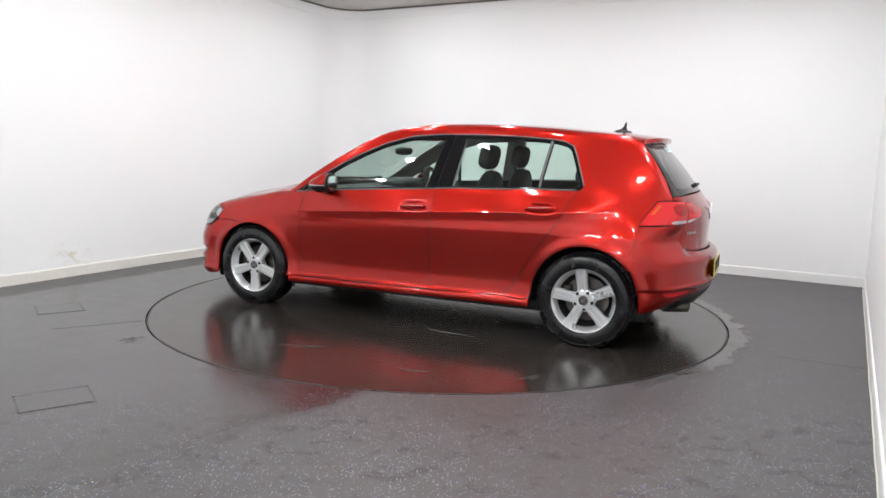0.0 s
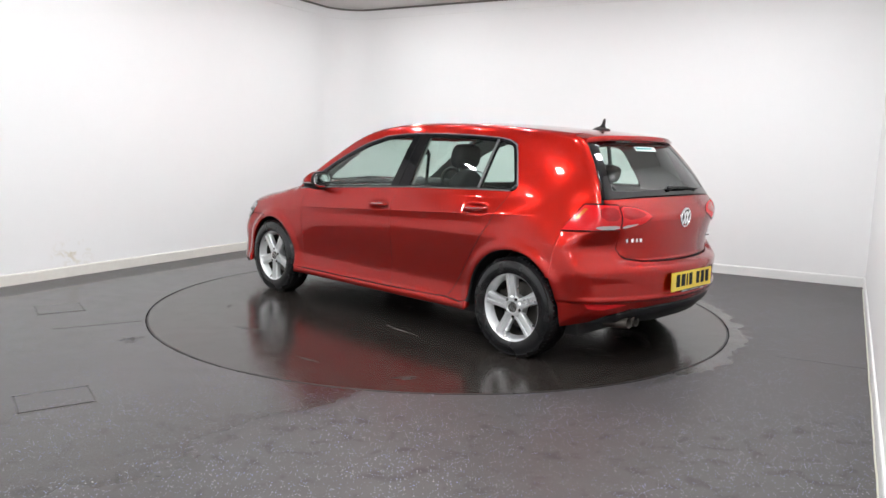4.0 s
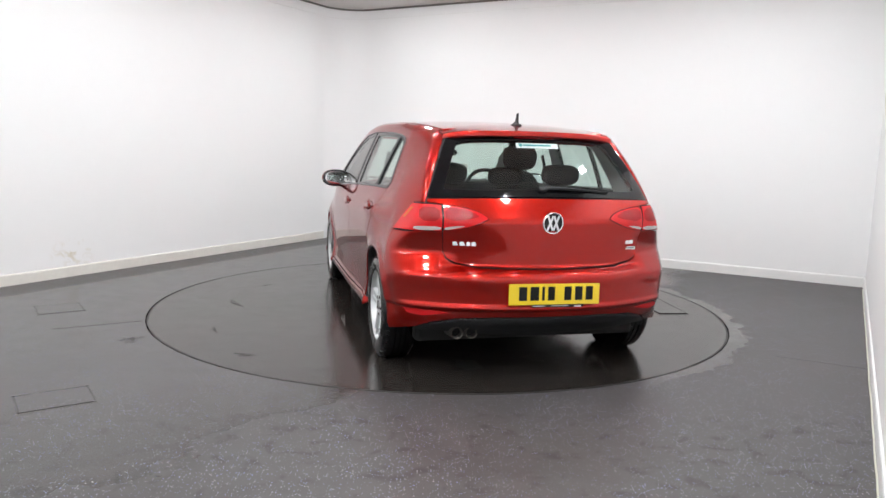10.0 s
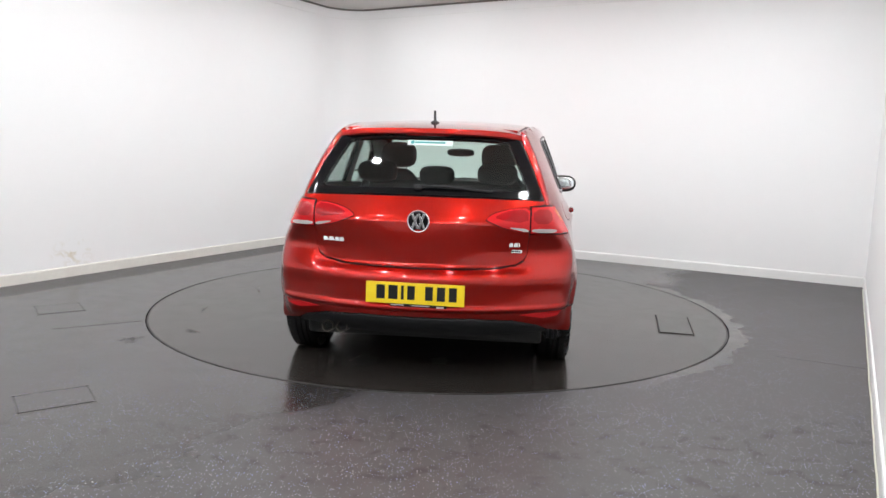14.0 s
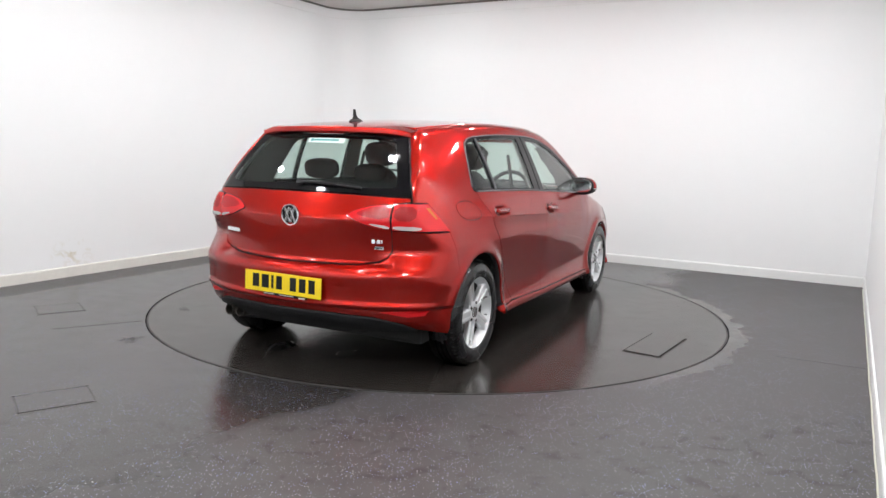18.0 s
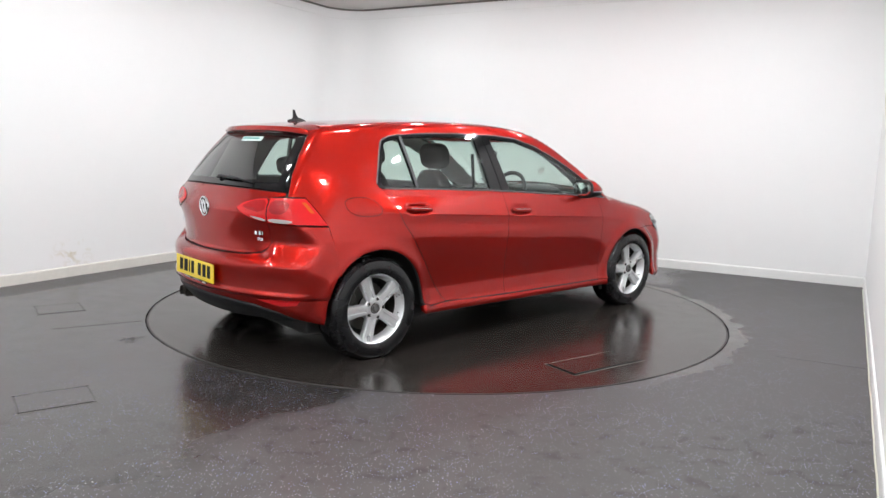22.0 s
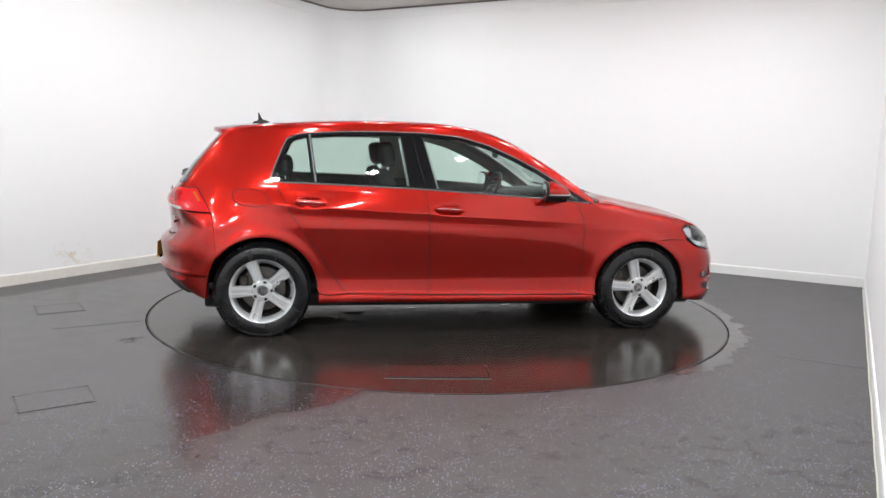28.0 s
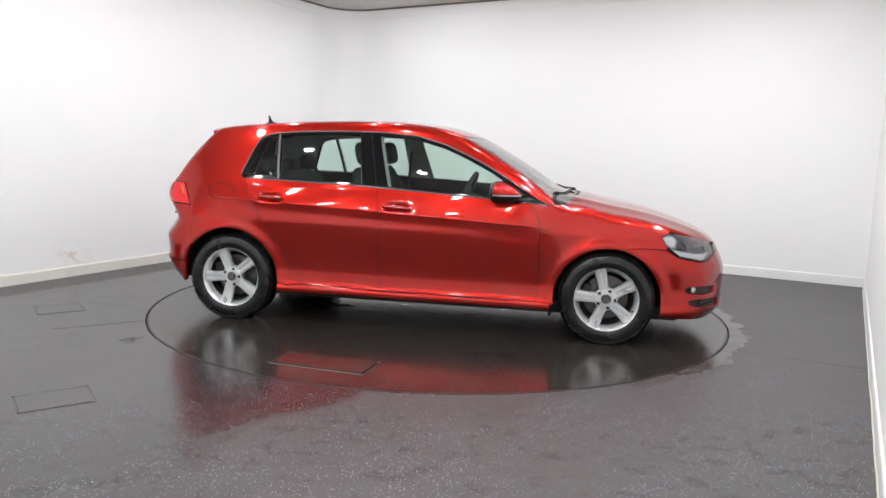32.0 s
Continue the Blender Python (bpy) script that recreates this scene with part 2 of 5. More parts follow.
# ---- small mesh helpers ----
def solid(name, verts, faces, mat, parent=None, label="", smooth=False, normals=None):
    me = bpy.data.meshes.new(name)
    me.from_pydata([tuple(v) for v in verts], [], [tuple(f) for f in faces])
    me.materials.append(mat)
    me.update()
    if smooth:
        me.shade_smooth()
    if normals is not None:
        me.normals_split_custom_set_from_vertices([tuple(n) for n in normals])
    ob = new(name, me)
    ob.parent = parent
    if label:
        tagged(ob, label)
    return ob


def part(name, bm, mat, parent=None, label="", smooth=False, edge=40):
    """Links a bmesh as one mesh object under a thing or a part."""
    me = bpy.data.meshes.new(name)
    bmesh.ops.recalc_face_normals(bm, faces=bm.faces)
    bm.to_mesh(me)
    bm.free()
    me.materials.append(mat)
    if smooth:
        me.shade_smooth()
        me.set_sharp_from_angle(angle=radians(edge))
    ob = new(name, me)
    ob.parent = parent
    if label:
        tagged(ob, label)
    return ob


def box(sx, sy, sz, at=(0, 0, 0), turn=(0, 0, 0), bevel=0.0, seg=2, bm=None):
    bm = bm or bmesh.new()
    tmp = bmesh.new()
    bmesh.ops.create_cube(tmp, size=1)
    bmesh.ops.transform(tmp, matrix=Matrix.Diagonal((sx, sy, sz, 1)), verts=tmp.verts)
    if bevel:
        bmesh.ops.bevel(tmp, geom=list(tmp.edges), offset=bevel, segments=seg, affect="EDGES", profile=0.5)
    bmesh.ops.transform(tmp, matrix=pose(*at, *turn), verts=tmp.verts)
    return merge(bm, tmp)


def merge(bm, tmp):
    me = bpy.data.meshes.new("tmp")
    tmp.to_mesh(me)
    tmp.free()
    bm.from_mesh(me)
    bpy.data.meshes.remove(me)
    return bm


def lathe(profile, seg=48, m=None, bm=None, closed=False):
    """Turns (radius, along) points about the y axis."""
    bm = bm or bmesh.new()
    rings = []
    for r, a in profile:
        rings.append([bm.verts.new((r * math.sin(2 * math.pi * i / seg), a, r * math.cos(2 * math.pi * i / seg))) for i in range(seg)] if r > 1e-6
                     else [bm.verts.new((0, a, 0))] * seg)
    pairs = list(zip(rings, rings[1:])) + ([(rings[-1], rings[0])] if closed else [])
    for a, b in pairs:
        for i in range(seg):
            j = (i + 1) % seg
            quad = []
            for v in (a[i], a[j], b[j], b[i]):
                if v not in quad:
                    quad.append(v)
            if len(quad) > 2:
                bm.faces.new(quad)
    if m:
        bmesh.ops.transform(bm, matrix=m, verts=bm.verts)
    return bm


def slab(poly, depth, bm=None, m=None):
    """A prism on a 2D outline in the x-z plane, from y = 0 to depth."""
    bm = bm or bmesh.new()
    tmp = bmesh.new()
    a = [tmp.verts.new((x, 0, z)) for x, z in poly]
    b = [tmp.verts.new((x, depth, z)) for x, z in poly]
    tmp.faces.new(a)
    tmp.faces.new(b[::-1])
    for i in range(len(poly)):
        j = (i + 1) % len(poly)
        tmp.faces.new((a[i], b[i], b[j], a[j]))
    if m:
        bmesh.ops.transform(tmp, matrix=m, verts=tmp.verts)
    return merge(bm, tmp)


def tube(points, r, seg=8, bm=None):
    bm = bm or bmesh.new()
    pts = [Vector(p) for p in points]
    rings = []
    for i, p in enumerate(pts):
        d = (pts[min(i + 1, len(pts) - 1)] - pts[max(i - 1, 0)]).normalized()
        q = d.to_track_quat("Z", "Y")
        rings.append([bm.verts.new(p + q @ Vector((r * math.cos(2 * math.pi * k / seg), r * math.sin(2 * math.pi * k / seg), 0))) for k in range(seg)])
    for a, b in zip(rings, rings[1:]):
        for k in range(seg):
            bm.faces.new((a[k], a[(k + 1) % seg], b[(k + 1) % seg], b[k]))
    bm.faces.new(rings[0][::-1])
    bm.faces.new(rings[-1])
    return bm


# ---- the room ----
def wall(name, x0, y0, x1, y1, label):
    """A thick straight wall from one plan point to another, its inner face on the line."""
    a, b = Vector((x0, y0, 0)), Vector((x1, y1, 0))
    d = (b - a).normalized()
    n = Vector((-d.y, d.x, 0)) * 0.12
    v = [a, b, b + n, a + n]
    v += [p + Vector((0, 0, ROOM_H)) for p in v]
    ob = solid(name, v, [(0, 1, 2, 3), (7, 6, 5, 4), (4, 5, 1, 0), (5, 6, 2, 1), (6, 7, 3, 2), (7, 4, 0, 3)], WALL_PAINT)
    ob.matrix_basis = ROOM
    return tagged(ob, label, "wall", kind="structure")


def room():
    r = 0.45
    wall("wall_west", X0, Y0, X0, Y1 - r, "white painted wall with brown rub marks near the floor").data.materials[0] = WALL_MARKED
    wall("wall_north", X0 + r, Y1, X1, Y1, "plain white painted back wall with faint board joints")
    wall("wall_east", X1, Y1, X1, Y0, "plain white painted wall beside the stand")
    wall("wall_south", X1, Y0, X0, Y0, "plain white painted wall closing the room")
    n = 14
    arc = [(X0 + r - r * math.cos(math.pi / 2 * i / n), Y1 - r + r * math.sin(math.pi / 2 * i / n)) for i in range(n + 1)]
    out = [(X0 + r - (r + .12) * math.cos(math.pi / 2 * i / n), Y1 - r + (r + .12) * math.sin(math.pi / 2 * i / n)) for i in range(n + 1)]
    v = [(x, y, z) for x, y in arc for z in (0, ROOM_H)] + [(x, y, z) for x, y in out for z in (0, ROOM_H)]
    k = 2 * (n + 1)
    f = [(2 * i, 2 * i + 2, 2 * i + 3, 2 * i + 1) for i in range(n)] + [(k + 2 * i + 1, k + 2 * i + 3, k + 2 * i + 2, k + 2 * i) for i in range(n)]
    ob = solid("wall_corner", v, f, WALL_PAINT, smooth=True)
    ob.matrix_basis = ROOM
    tagged(ob, "white rounded corner joining two painted walls", "wall", kind="structure")
    ob = part("wall_joint", box(0.004, 0.004, 0.36, (-1.208, Y1 - 0.0005, 2.01)), SKIRTING)
    ob.matrix_basis = ROOM
    tagged(ob, "faint upright board joint in the white wall", "wall joint", kind="structure")
    # skirting, one strip per wall
    for name, a, b in (("baseboard_west", (X0, Y0), (X0, Y1 - r)), ("baseboard_north", (X0 + r, Y1), (X1, Y1)), ("baseboard_east", (X1, Y1), (X1, Y0))):
        a, b = Vector((*a, 0)), Vector((*b, 0))
        d = (b - a).normalized()
        n2 = Vector((-d.y, d.x, 0)) * -1
        prof = [(0.002, 0.0), (0.016, 0.0), (0.016, 0.085), (0.012, 0.095), (0.002, 0.098)]
        v = [p + n2 * o + Vector((0, 0, z)) for p in (a, b) for o, z in prof]
        m = len(prof)
        f = [(i, i + 1, m + i + 1, m + i) for i in range(m - 1)]
        ob = solid(name, v, f, SKIRTING)
        ob.matrix_basis = ROOM
        if name == "baseboard_west":
            ob.data.materials[0] = SKIRTING_DIRTY
        tagged(ob, "low white painted skirting board with scuffs", "skirting", kind="structure")
    arc2 = [(X0 + r - (r - .016) * math.cos(math.pi / 2 * i / 14), Y1 - r + (r - .016) * math.sin(math.pi / 2 * i / 14)) for i in range(15)]
    v = [(x, y, z) for x, y in arc2 for z in (0, 0.095)]
    ob = solid("baseboard_corner", v, [(2 * i, 2 * i + 2, 2 * i + 3, 2 * i + 1) for i in range(14)], SKIRTING, smooth=True)
    ob.matrix_basis = ROOM
    tagged(ob, "curved white skirting in the rounded corner", "skirting", kind="structure")
    rng = random.Random(6)
    bead = [(X1 - 0.019 - 0.003 * rng.random(), Y0 + 0.3 + (Y1 - Y0 - 0.5) * k / 60, 0.004 + 0.003 * rng.random()) for k in range(61)]
    ob = part("skirting_sealant", tube(bead, 0.004, 6), SEALANT, smooth=True)
    ob.matrix_basis = ROOM
    tagged(ob, "yellowed ragged sealant bead along the skirting foot", "sealant", kind="structure")
    # ceiling and its edge
    bm = box(X1 - X0 + .3, Y1 - Y0 + .3, 0.1, ((X0 + X1) / 2, (Y0 + Y1) / 2, ROOM_H + 0.05))
    ob = part("ceiling", bm, CEILING_MAT)
    ob.matrix_basis = ROOM
    tagged(ob, "pale grey plastered ceiling", "ceiling", kind="structure")
    line = [(X0, Y0 + .2)] + arc + [(X1, Y1)]
    inner = [(X0 + .012, Y0 + .2)] + [(X0 + r - (r - .012) * math.cos(math.pi / 2 * i / n), Y1 - r + (r - .012) * math.sin(math.pi / 2 * i / n)) for i in range(n + 1)] + [(X1, Y1 - .012)]
    for name, z0, z1, mat, lab in (("ceiling_joint", ROOM_H - 0.022, ROOM_H - 0.001, JOINT, "thin dark joint between wall and ceiling"), ("cornice_bead", ROOM_H - 0.135, ROOM_H - 0.128, SKIRTING, "thin white bead below the ceiling")):
        m = len(inner)
        v = [(x, y, z) for x, y in inner for z in (z0, z1)] + [(x, y, z) for x, y in line for z in (z0, z1)]
        f = [(2 * i, 2 * i + 2, 2 * i + 3, 2 * i + 1) for i in range(m - 1)] + [(2 * m + 2 * i, 2 * m + 2 * i + 2, 2 * i + 2, 2 * i) for i in range(m - 1)] + [(2 * i + 1, 2 * i + 3, 2 * m + 2 * i + 3, 2 * m + 2 * i + 1) for i in range(m - 1)]
        ob = solid(name, v, f, mat)
        ob.matrix_basis = ROOM
        tagged(ob, lab, "trim", kind="structure")
    for x, y in PANELS:
        lamp = tagged(new("ceiling_light"), "square white ceiling panel light, lit", "ceiling light", "ceiling panel lights")
        lamp.matrix_basis = ROOM @ pose(x, y, ROOM_H)
        bm = box(0.17, 0.17, 0.03, (0, 0, -0.016), bevel=0.004)
        part("frame", bm, SKIRTING, lamp)
        part("diffuser", box(0.12, 0.12, 0.01, (0, 0, -0.035)), PANEL_MAT, lamp)


R_DECK = 2.2216


def floor():
    n = 128
    ring = [(R_DECK * math.cos(2 * math.pi * i / n), R_DECK * math.sin(2 * math.pi * i / n)) for i in range(n)]
    corners = [ROOM @ Vector((x, y, 0)) for x, y in ((X0 - .1, Y0 - .1), (X1 + .1, Y0 - .1), (X1 + .1, Y1 + .1), (X0 - .1, Y1 + .1))]
    v = [Vector((x, y)) for x, y in ring] + [c.xy for c in corners]
    e = [(i, (i + 1) % n) for i in range(n)] + [(n + i, n + (i + 1) % 4) for i in range(4)]
    vo, _, fo, _, _, _ = mathutils.geometry.delaunay_2d_cdt(v, e, [], 0, 1e-6)
    f = []
    for t in fo:
        c = sum((vo[i] for i in t), Vector((0, 0))) / len(t)
        if c.length > R_DECK * 0.999 * math.cos(math.pi / n):
            f.append(tuple(t))
    verts = [(p.x, p.y, 0) for p in vo]
    k = len(verts)
    rim = [i for i, p in enumerate(vo) if abs(p.length - R_DECK) < 1e-4]
    rim.sort(key=lambda i: math.atan2(vo[i].y, vo[i].x))
    verts += [(vo[i].x, vo[i].y, -0.05) for i in rim]
    m = len(rim)
    f += [(rim[i], rim[(i + 1) % m], k + (i + 1) % m, k + i) for i in range(m)]
    ob = solid("floor", verts, f, FLOOR_MAT)
    tagged(ob, "dark grey speckled safety vinyl floor, damp in places", "floor", kind="structure")
    ob = part("pit_floor", lathe([(0, 0), (2.5, 0), (2.5, -.02), (0, -.02)], 64, pose(0, 0, -0.06, -90)), GAP)
    tagged(ob, "dark pit bottom under the turntable", "floor", kind="structure")


def ring_frame(w, d, t, h):
    """A thin upright edge strip round a rectangle."""
    bm = bmesh.new()
    for x, y, sx, sy in ((0, d / 2, w, t), (0, -d / 2, w, t), (w / 2, 0, t, d), (-w / 2, 0, t, d)):
        box(sx + (t if sx == w else -t), sy, h, (x, y, h / 2), bm=bm)
    return bm


def turntable():
    t = tagged(new("turntable"), "round dark wet turntable deck set flush in the floor", "turntable")
    bm = lathe([(0, 0), (1.1, 0), (R_DECK - 0.018, 0), (R_DECK - 0.010, -0.003), (R_DECK - 0.010, -0.04), (0, -0.04)], 160, pose(0, 0, 0, 90))
    part("deck", bm, DECK_MAT, t, smooth=True, edge=20)
    bm = lathe([(R_DECK - 0.022, 0.0), (R_DECK - 0.022, 0.0008), (R_DECK - 0.012, 0.0005), (R_DECK - 0.0095, -0.004)], 160, pose(0, 0, 0, 90))
    part("rim", bm, EDGE_METAL, t, "worn dark metal edge of the deck", smooth=True)
    # access cover in the deck, one edge a little lifted
    m = pose(-0.345, -1.805, 0.0, 0, 0, -7.5)
    cover = part("access_cover", box(0.565, 0.225, 0.006, (0, 0, 0.0035), bevel=0.002), DECK_MAT, t, "dark cover plate lying loose in the deck")
    cover.matrix_basis = m
    gap = part("cover_gap", ring_frame(0.577, 0.237, 0.006, 0.0018), GAP, t, "black gap round the cover plate")
    gap.matrix_basis = m
    edge = part("cover_wear", ring_frame(0.590, 0.250, 0.005, 0.0014), JOINT, t, "pale worn edge round the cover opening")
    edge.matrix_basis = m
    lip = part("cover_edge", box(0.56, 0.004, 0.006, (0, -0.115, 0.0035)), GAP, t, "dark raised edge of the cover")
    lip.matrix_basis = m
    for x, y, l, w, turn, mat, lab in ((0.21, 1.60, 0.30, 0.020, 22, JOINT_DARK, "dark rubber scuff on the deck"), (-0.46, 0.83, 0.38, 0.010, -3, JOINT, "pale scratch on the deck"),
                                       (-1.26, 1.52, 0.14, 0.030, 60, JOINT_DARK, "dark rubber scuff on the deck"), (0.95, 1.35, 0.10, 0.012, -40, JOINT_DARK, "dark rubber scuff on the deck"),
                                       (-0.62, 1.72, 0.20, 0.012, 12, JOINT_DARK, "dark rubber scuff on the deck")):
        bm = bmesh.new()
        for k in range(4):
            box(l * (1 - 0.2 * k), w * 0.22, 0.0004, (0.03 * (k % 2) - 0.01 * k, w * (k - 1.5) * 0.5, 0.0005), (0, 0, 3 * k - 4), bm=bm)
        part("deck_scuff", bm, mat, t, lab).matrix_basis = pose(x, y, 0, 0, 0, turn)
    rng = random.Random(4)
    for x, y, r in ((-0.95, -0.50, 0.10), (-0.72, -0.30, 0.05), (-0.80, 0.35, 0.09), (0.30, -0.35, 0.035), (0.55, -0.05, 0.03), (0.85, 0.25, 0.035), (1.05, -0.40, 0.05), (-1.70, 0.25, 0.07), (-1.62, -0.20, 0.05), (0.05, 0.28, 0.03), (-0.25, -0.15, 0.025)):
        n, ph = 22, rng.random() * 6
        rad = [r * (1 + 0.35 * math.sin(2 * a + ph) * math.sin(3 * a + 2 * ph) + 0.12 * rng.random()) for a in [2 * math.pi * k / n for k in range(n)]]
        top = [(x + rad[k] * 1.5 * math.cos(2 * math.pi * k / n), y + rad[k] * math.sin(2 * math.pi * k / n), 0.0012) for k in range(n)]
        low = [(x + rad[k] * 1.56 * math.cos(2 * math.pi * k / n), y + rad[k] * 1.05 * math.sin(2 * math.pi * k / n), 0.0002) for k in range(n)]
        solid("puddle", top + low, [tuple(range(n))] + [(k, n + k, n + (k + 1) % n, (k + 1) % n) for k in range(n)], PUDDLE, t, "shallow puddle of water")
    return t


def floor_cover(x, y, turn, w, d):
    """A flush access cover in the floor: its thin gap and worn edges."""
    c = tagged(new("floor_cover"), "flush square access cover in the dark vinyl floor", "floor cover", "floor covers")
    c.matrix_basis = pose(x, y, 0, 0, 0, turn)
    part("plate", box(w - 0.012, d - 0.012, 0.002, (0, 0, 0.0014), bevel=0.0008), FLOOR_MAT, c)
    part("gap", ring_frame(w, d, 0.008, 0.0013), GAP, c)
    part("worn_edge", ring_frame(w + 0.014, d + 0.014, 0.005, 0.0010), JOINT, c, "pale worn edge round the cover")


def floor_marks():
    floor_cover(-1.86, -2.43, 34, 0.33, 0.27)
    floor_cover(-2.82, -0.53, 34, 0.30, 0.30)
    bm = bmesh.new()
    rng = random.Random(9)
    for k in range(9):
        box(0.05 + 0.06 * rng.random(), 0.004 + 0.003 * rng.random(), 0.0006, (rng.uniform(-0.06, 0.06), 0.012 * k - 0.05, 0.0006), (0, 0, rng.uniform(-9, 9)), bm=bm)
    ob = part("floor_scuff", bm, JOINT_DARK)
    ob.matrix_basis = pose(-1.95, -1.31, 0, 0, 0, 75)
    tagged(ob, "dark rubber scuff strokes on the floor", "scuff", kind="structure")
    for i, (x, y, l, turn) in enumerate(((-2.32, -0.98, 0.55, 30), (2.50, -1.50, 0.75, -27))):
        ob = part("floor_seam", box(l, 0.003, 0.002, (0, 0, 0.0004), bevel=0.0008), JOINT_DARK)
        ob.matrix_basis = pose(x, y, 0, 0, 0, turn)
        tagged(ob, "welded seam in the dark vinyl floor", "seam", kind="structure")


room()
floor()
floor_marks()
DECK = turntable()


# ---- the car's outer form: one smooth closed body from which every panel is cut ----
def curve(xs, ys):
    """A smooth curve through a few stations, evaluated on arrays."""
    xs, ys = np.array(xs, float), np.array(ys, float)
    d = np.diff(ys) / np.diff(xs)
    h = np.diff(xs)
    m = np.concatenate([[d[0]], (d[:-1] * h[1:] + d[1:] * h[:-1]) / (h[:-1] + h[1:]), [d[-1]]])
    flat = np.concatenate([[False], d[:-1] * d[1:] <= 0, [False]])
    m = np.where(flat, 0, m)

    def at(x):
        x = np.asarray(x, float)
        i = np.clip(np.searchsorted(xs, x) - 1, 0, len(xs) - 2)
        w = h[i]
        t = (x - xs[i]) / w
        lo, hi = x < xs[0], x > xs[-1]
        tc = np.clip(t, 0, 1)
        y = ((1 + 2 * tc) * (1 - tc) ** 2 * ys[i] + tc * (1 - tc) ** 2 * w * m[i] + tc ** 2 * (3 - 2 * tc) * ys[i + 1] + tc ** 2 * (tc - 1) * w * m[i + 1])
        return np.where(lo, ys[0] + (x - xs[0]) * m[0], np.where(hi, ys[-1] + (x - xs[-1]) * m[-1], y))
    return at


def smax(a, b, k):
    h = np.maximum(k - np.abs(a - b), 0) / k
    return np.maximum(a, b) + h * h * k * 0.25


def step(x, a, b):
    t = np.clip((x - a) / (b - a), 0, 1)
    return t * t * (3 - 2 * t)


HX, HZ, TYRE_R, HUB_Z = 1.317, 0.302, 0.315, 0.304
TAIL_BOW, NOSE_BOW, SCREEN_BOW = 0.128, 0.152, 0.008
HANDLES = ((-1.012, 0.884), (-0.098, 0.853))
PLAN_LOW = curve((-2.1, -1.9, -1.6, -1.3, -0.8, 0, 0.8, 1.3, 1.6, 1.85, 2.1), (0.775, 0.803, 0.881, 0.871, 0.871, 0.881, 0.879, 0.882, 0.857, 0.828, 0.770))
PLAN_BELT = curve((-2.1, -1.9, -1.6, -1.25, -0.8, 0, 0.8, 1.3, 1.7, 2.1), (0.560, 0.645, 0.742, 0.786, 0.812, 0.832, 0.834, 0.752, 0.650, 0.505))
PLAN_ROOF = curve((-2.1, -1.6, -1.2, -0.6, 0, 0.5, 1.0, 2.0), (0.445, 0.522, 0.600, 0.660, 0.682, 0.671, 0.640, 0.565))
SECT = curve((0.15, 0.20, 0.225, 0.245, 0.262, 0.275, 0.290, 0.305, 0.345, 0.385, 0.43, 0.60, 0.72),
             (-0.085, -0.032, -0.013, -0.009, -0.012, -0.019, -0.0255, -0.0285, -0.034, -0.037, -0.034, -0.014, 0.0))
ROOF_C = curve((-1.75, -1.5, -1.2, -0.8, -0.4, -0.05, 0.2, 0.38, 0.55, 0.8, 1.0, 1.2, 1.5), (1.346, 1.382, 1.412, 1.440, 1.451, 1.440, 1.403, 1.338, 1.248, 1.097, 0.962, 0.854, 0.704))
CROWN = 0.022
BONNET_C = curve((0.9, 1.1, 1.3, 1.6, 1.85, 2.0, 2.08, 2.16, 2.3), (0.982, 0.97, 0.929, 0.87, 0.792, 0.734, 0.698, 0.627, 0.409))
TAIL = curve((0.10, 0.20, 0.26, 0.32, 0.36, 0.395, 0.415, 0.435, 0.50, 0.555, 0.575, 0.60, 0.618, 0.64, 0.69, 0.74, 0.80, 0.855, 0.88, 0.91, 0.955, 1.0, 1.08, 1.15, 1.225, 1.30, 1.40),
             (1.86, 1.934, 1.974, 2.030, 2.048, 2.060, 2.061, 2.051, 2.054, 2.060, 2.057, 2.037, 2.004, 1.986, 1.987, 1.990, 1.993, 1.994, 1.985, 1.965, 1.936, 1.906, 1.849, 1.794, 1.730, 1.661, 1.562))
TAIL_CORNER = curve((0.10, 0.20, 0.26, 0.32, 0.36, 0.395, 0.415, 0.435, 0.50, 0.560, 0.576, 0.592, 0.63, 0.66, 0.684, 0.694, 0.704, 0.75, 0.80, 0.87, 0.955, 1.0, 1.15, 1.30, 1.40),
                    (1.86, 1.934, 1.974, 2.030, 2.048, 2.060, 2.061, 2.051, 2.053, 2.061, 2.060, 2.051, 2.023, 2.002, 1.986, 1.982, 1.981, 1.985, 1.988, 1.975, 1.936, 1.906, 1.794, 1.661, 1.562))
NOSE = curve((0.10, 0.16, 0.22, 0.30, 0.40, 0.50, 0.60, 0.70, 0.80), (2.02, 2.095, 2.154, 2.171, 2.167, 2.166, 2.126, 2.088, 2.032))


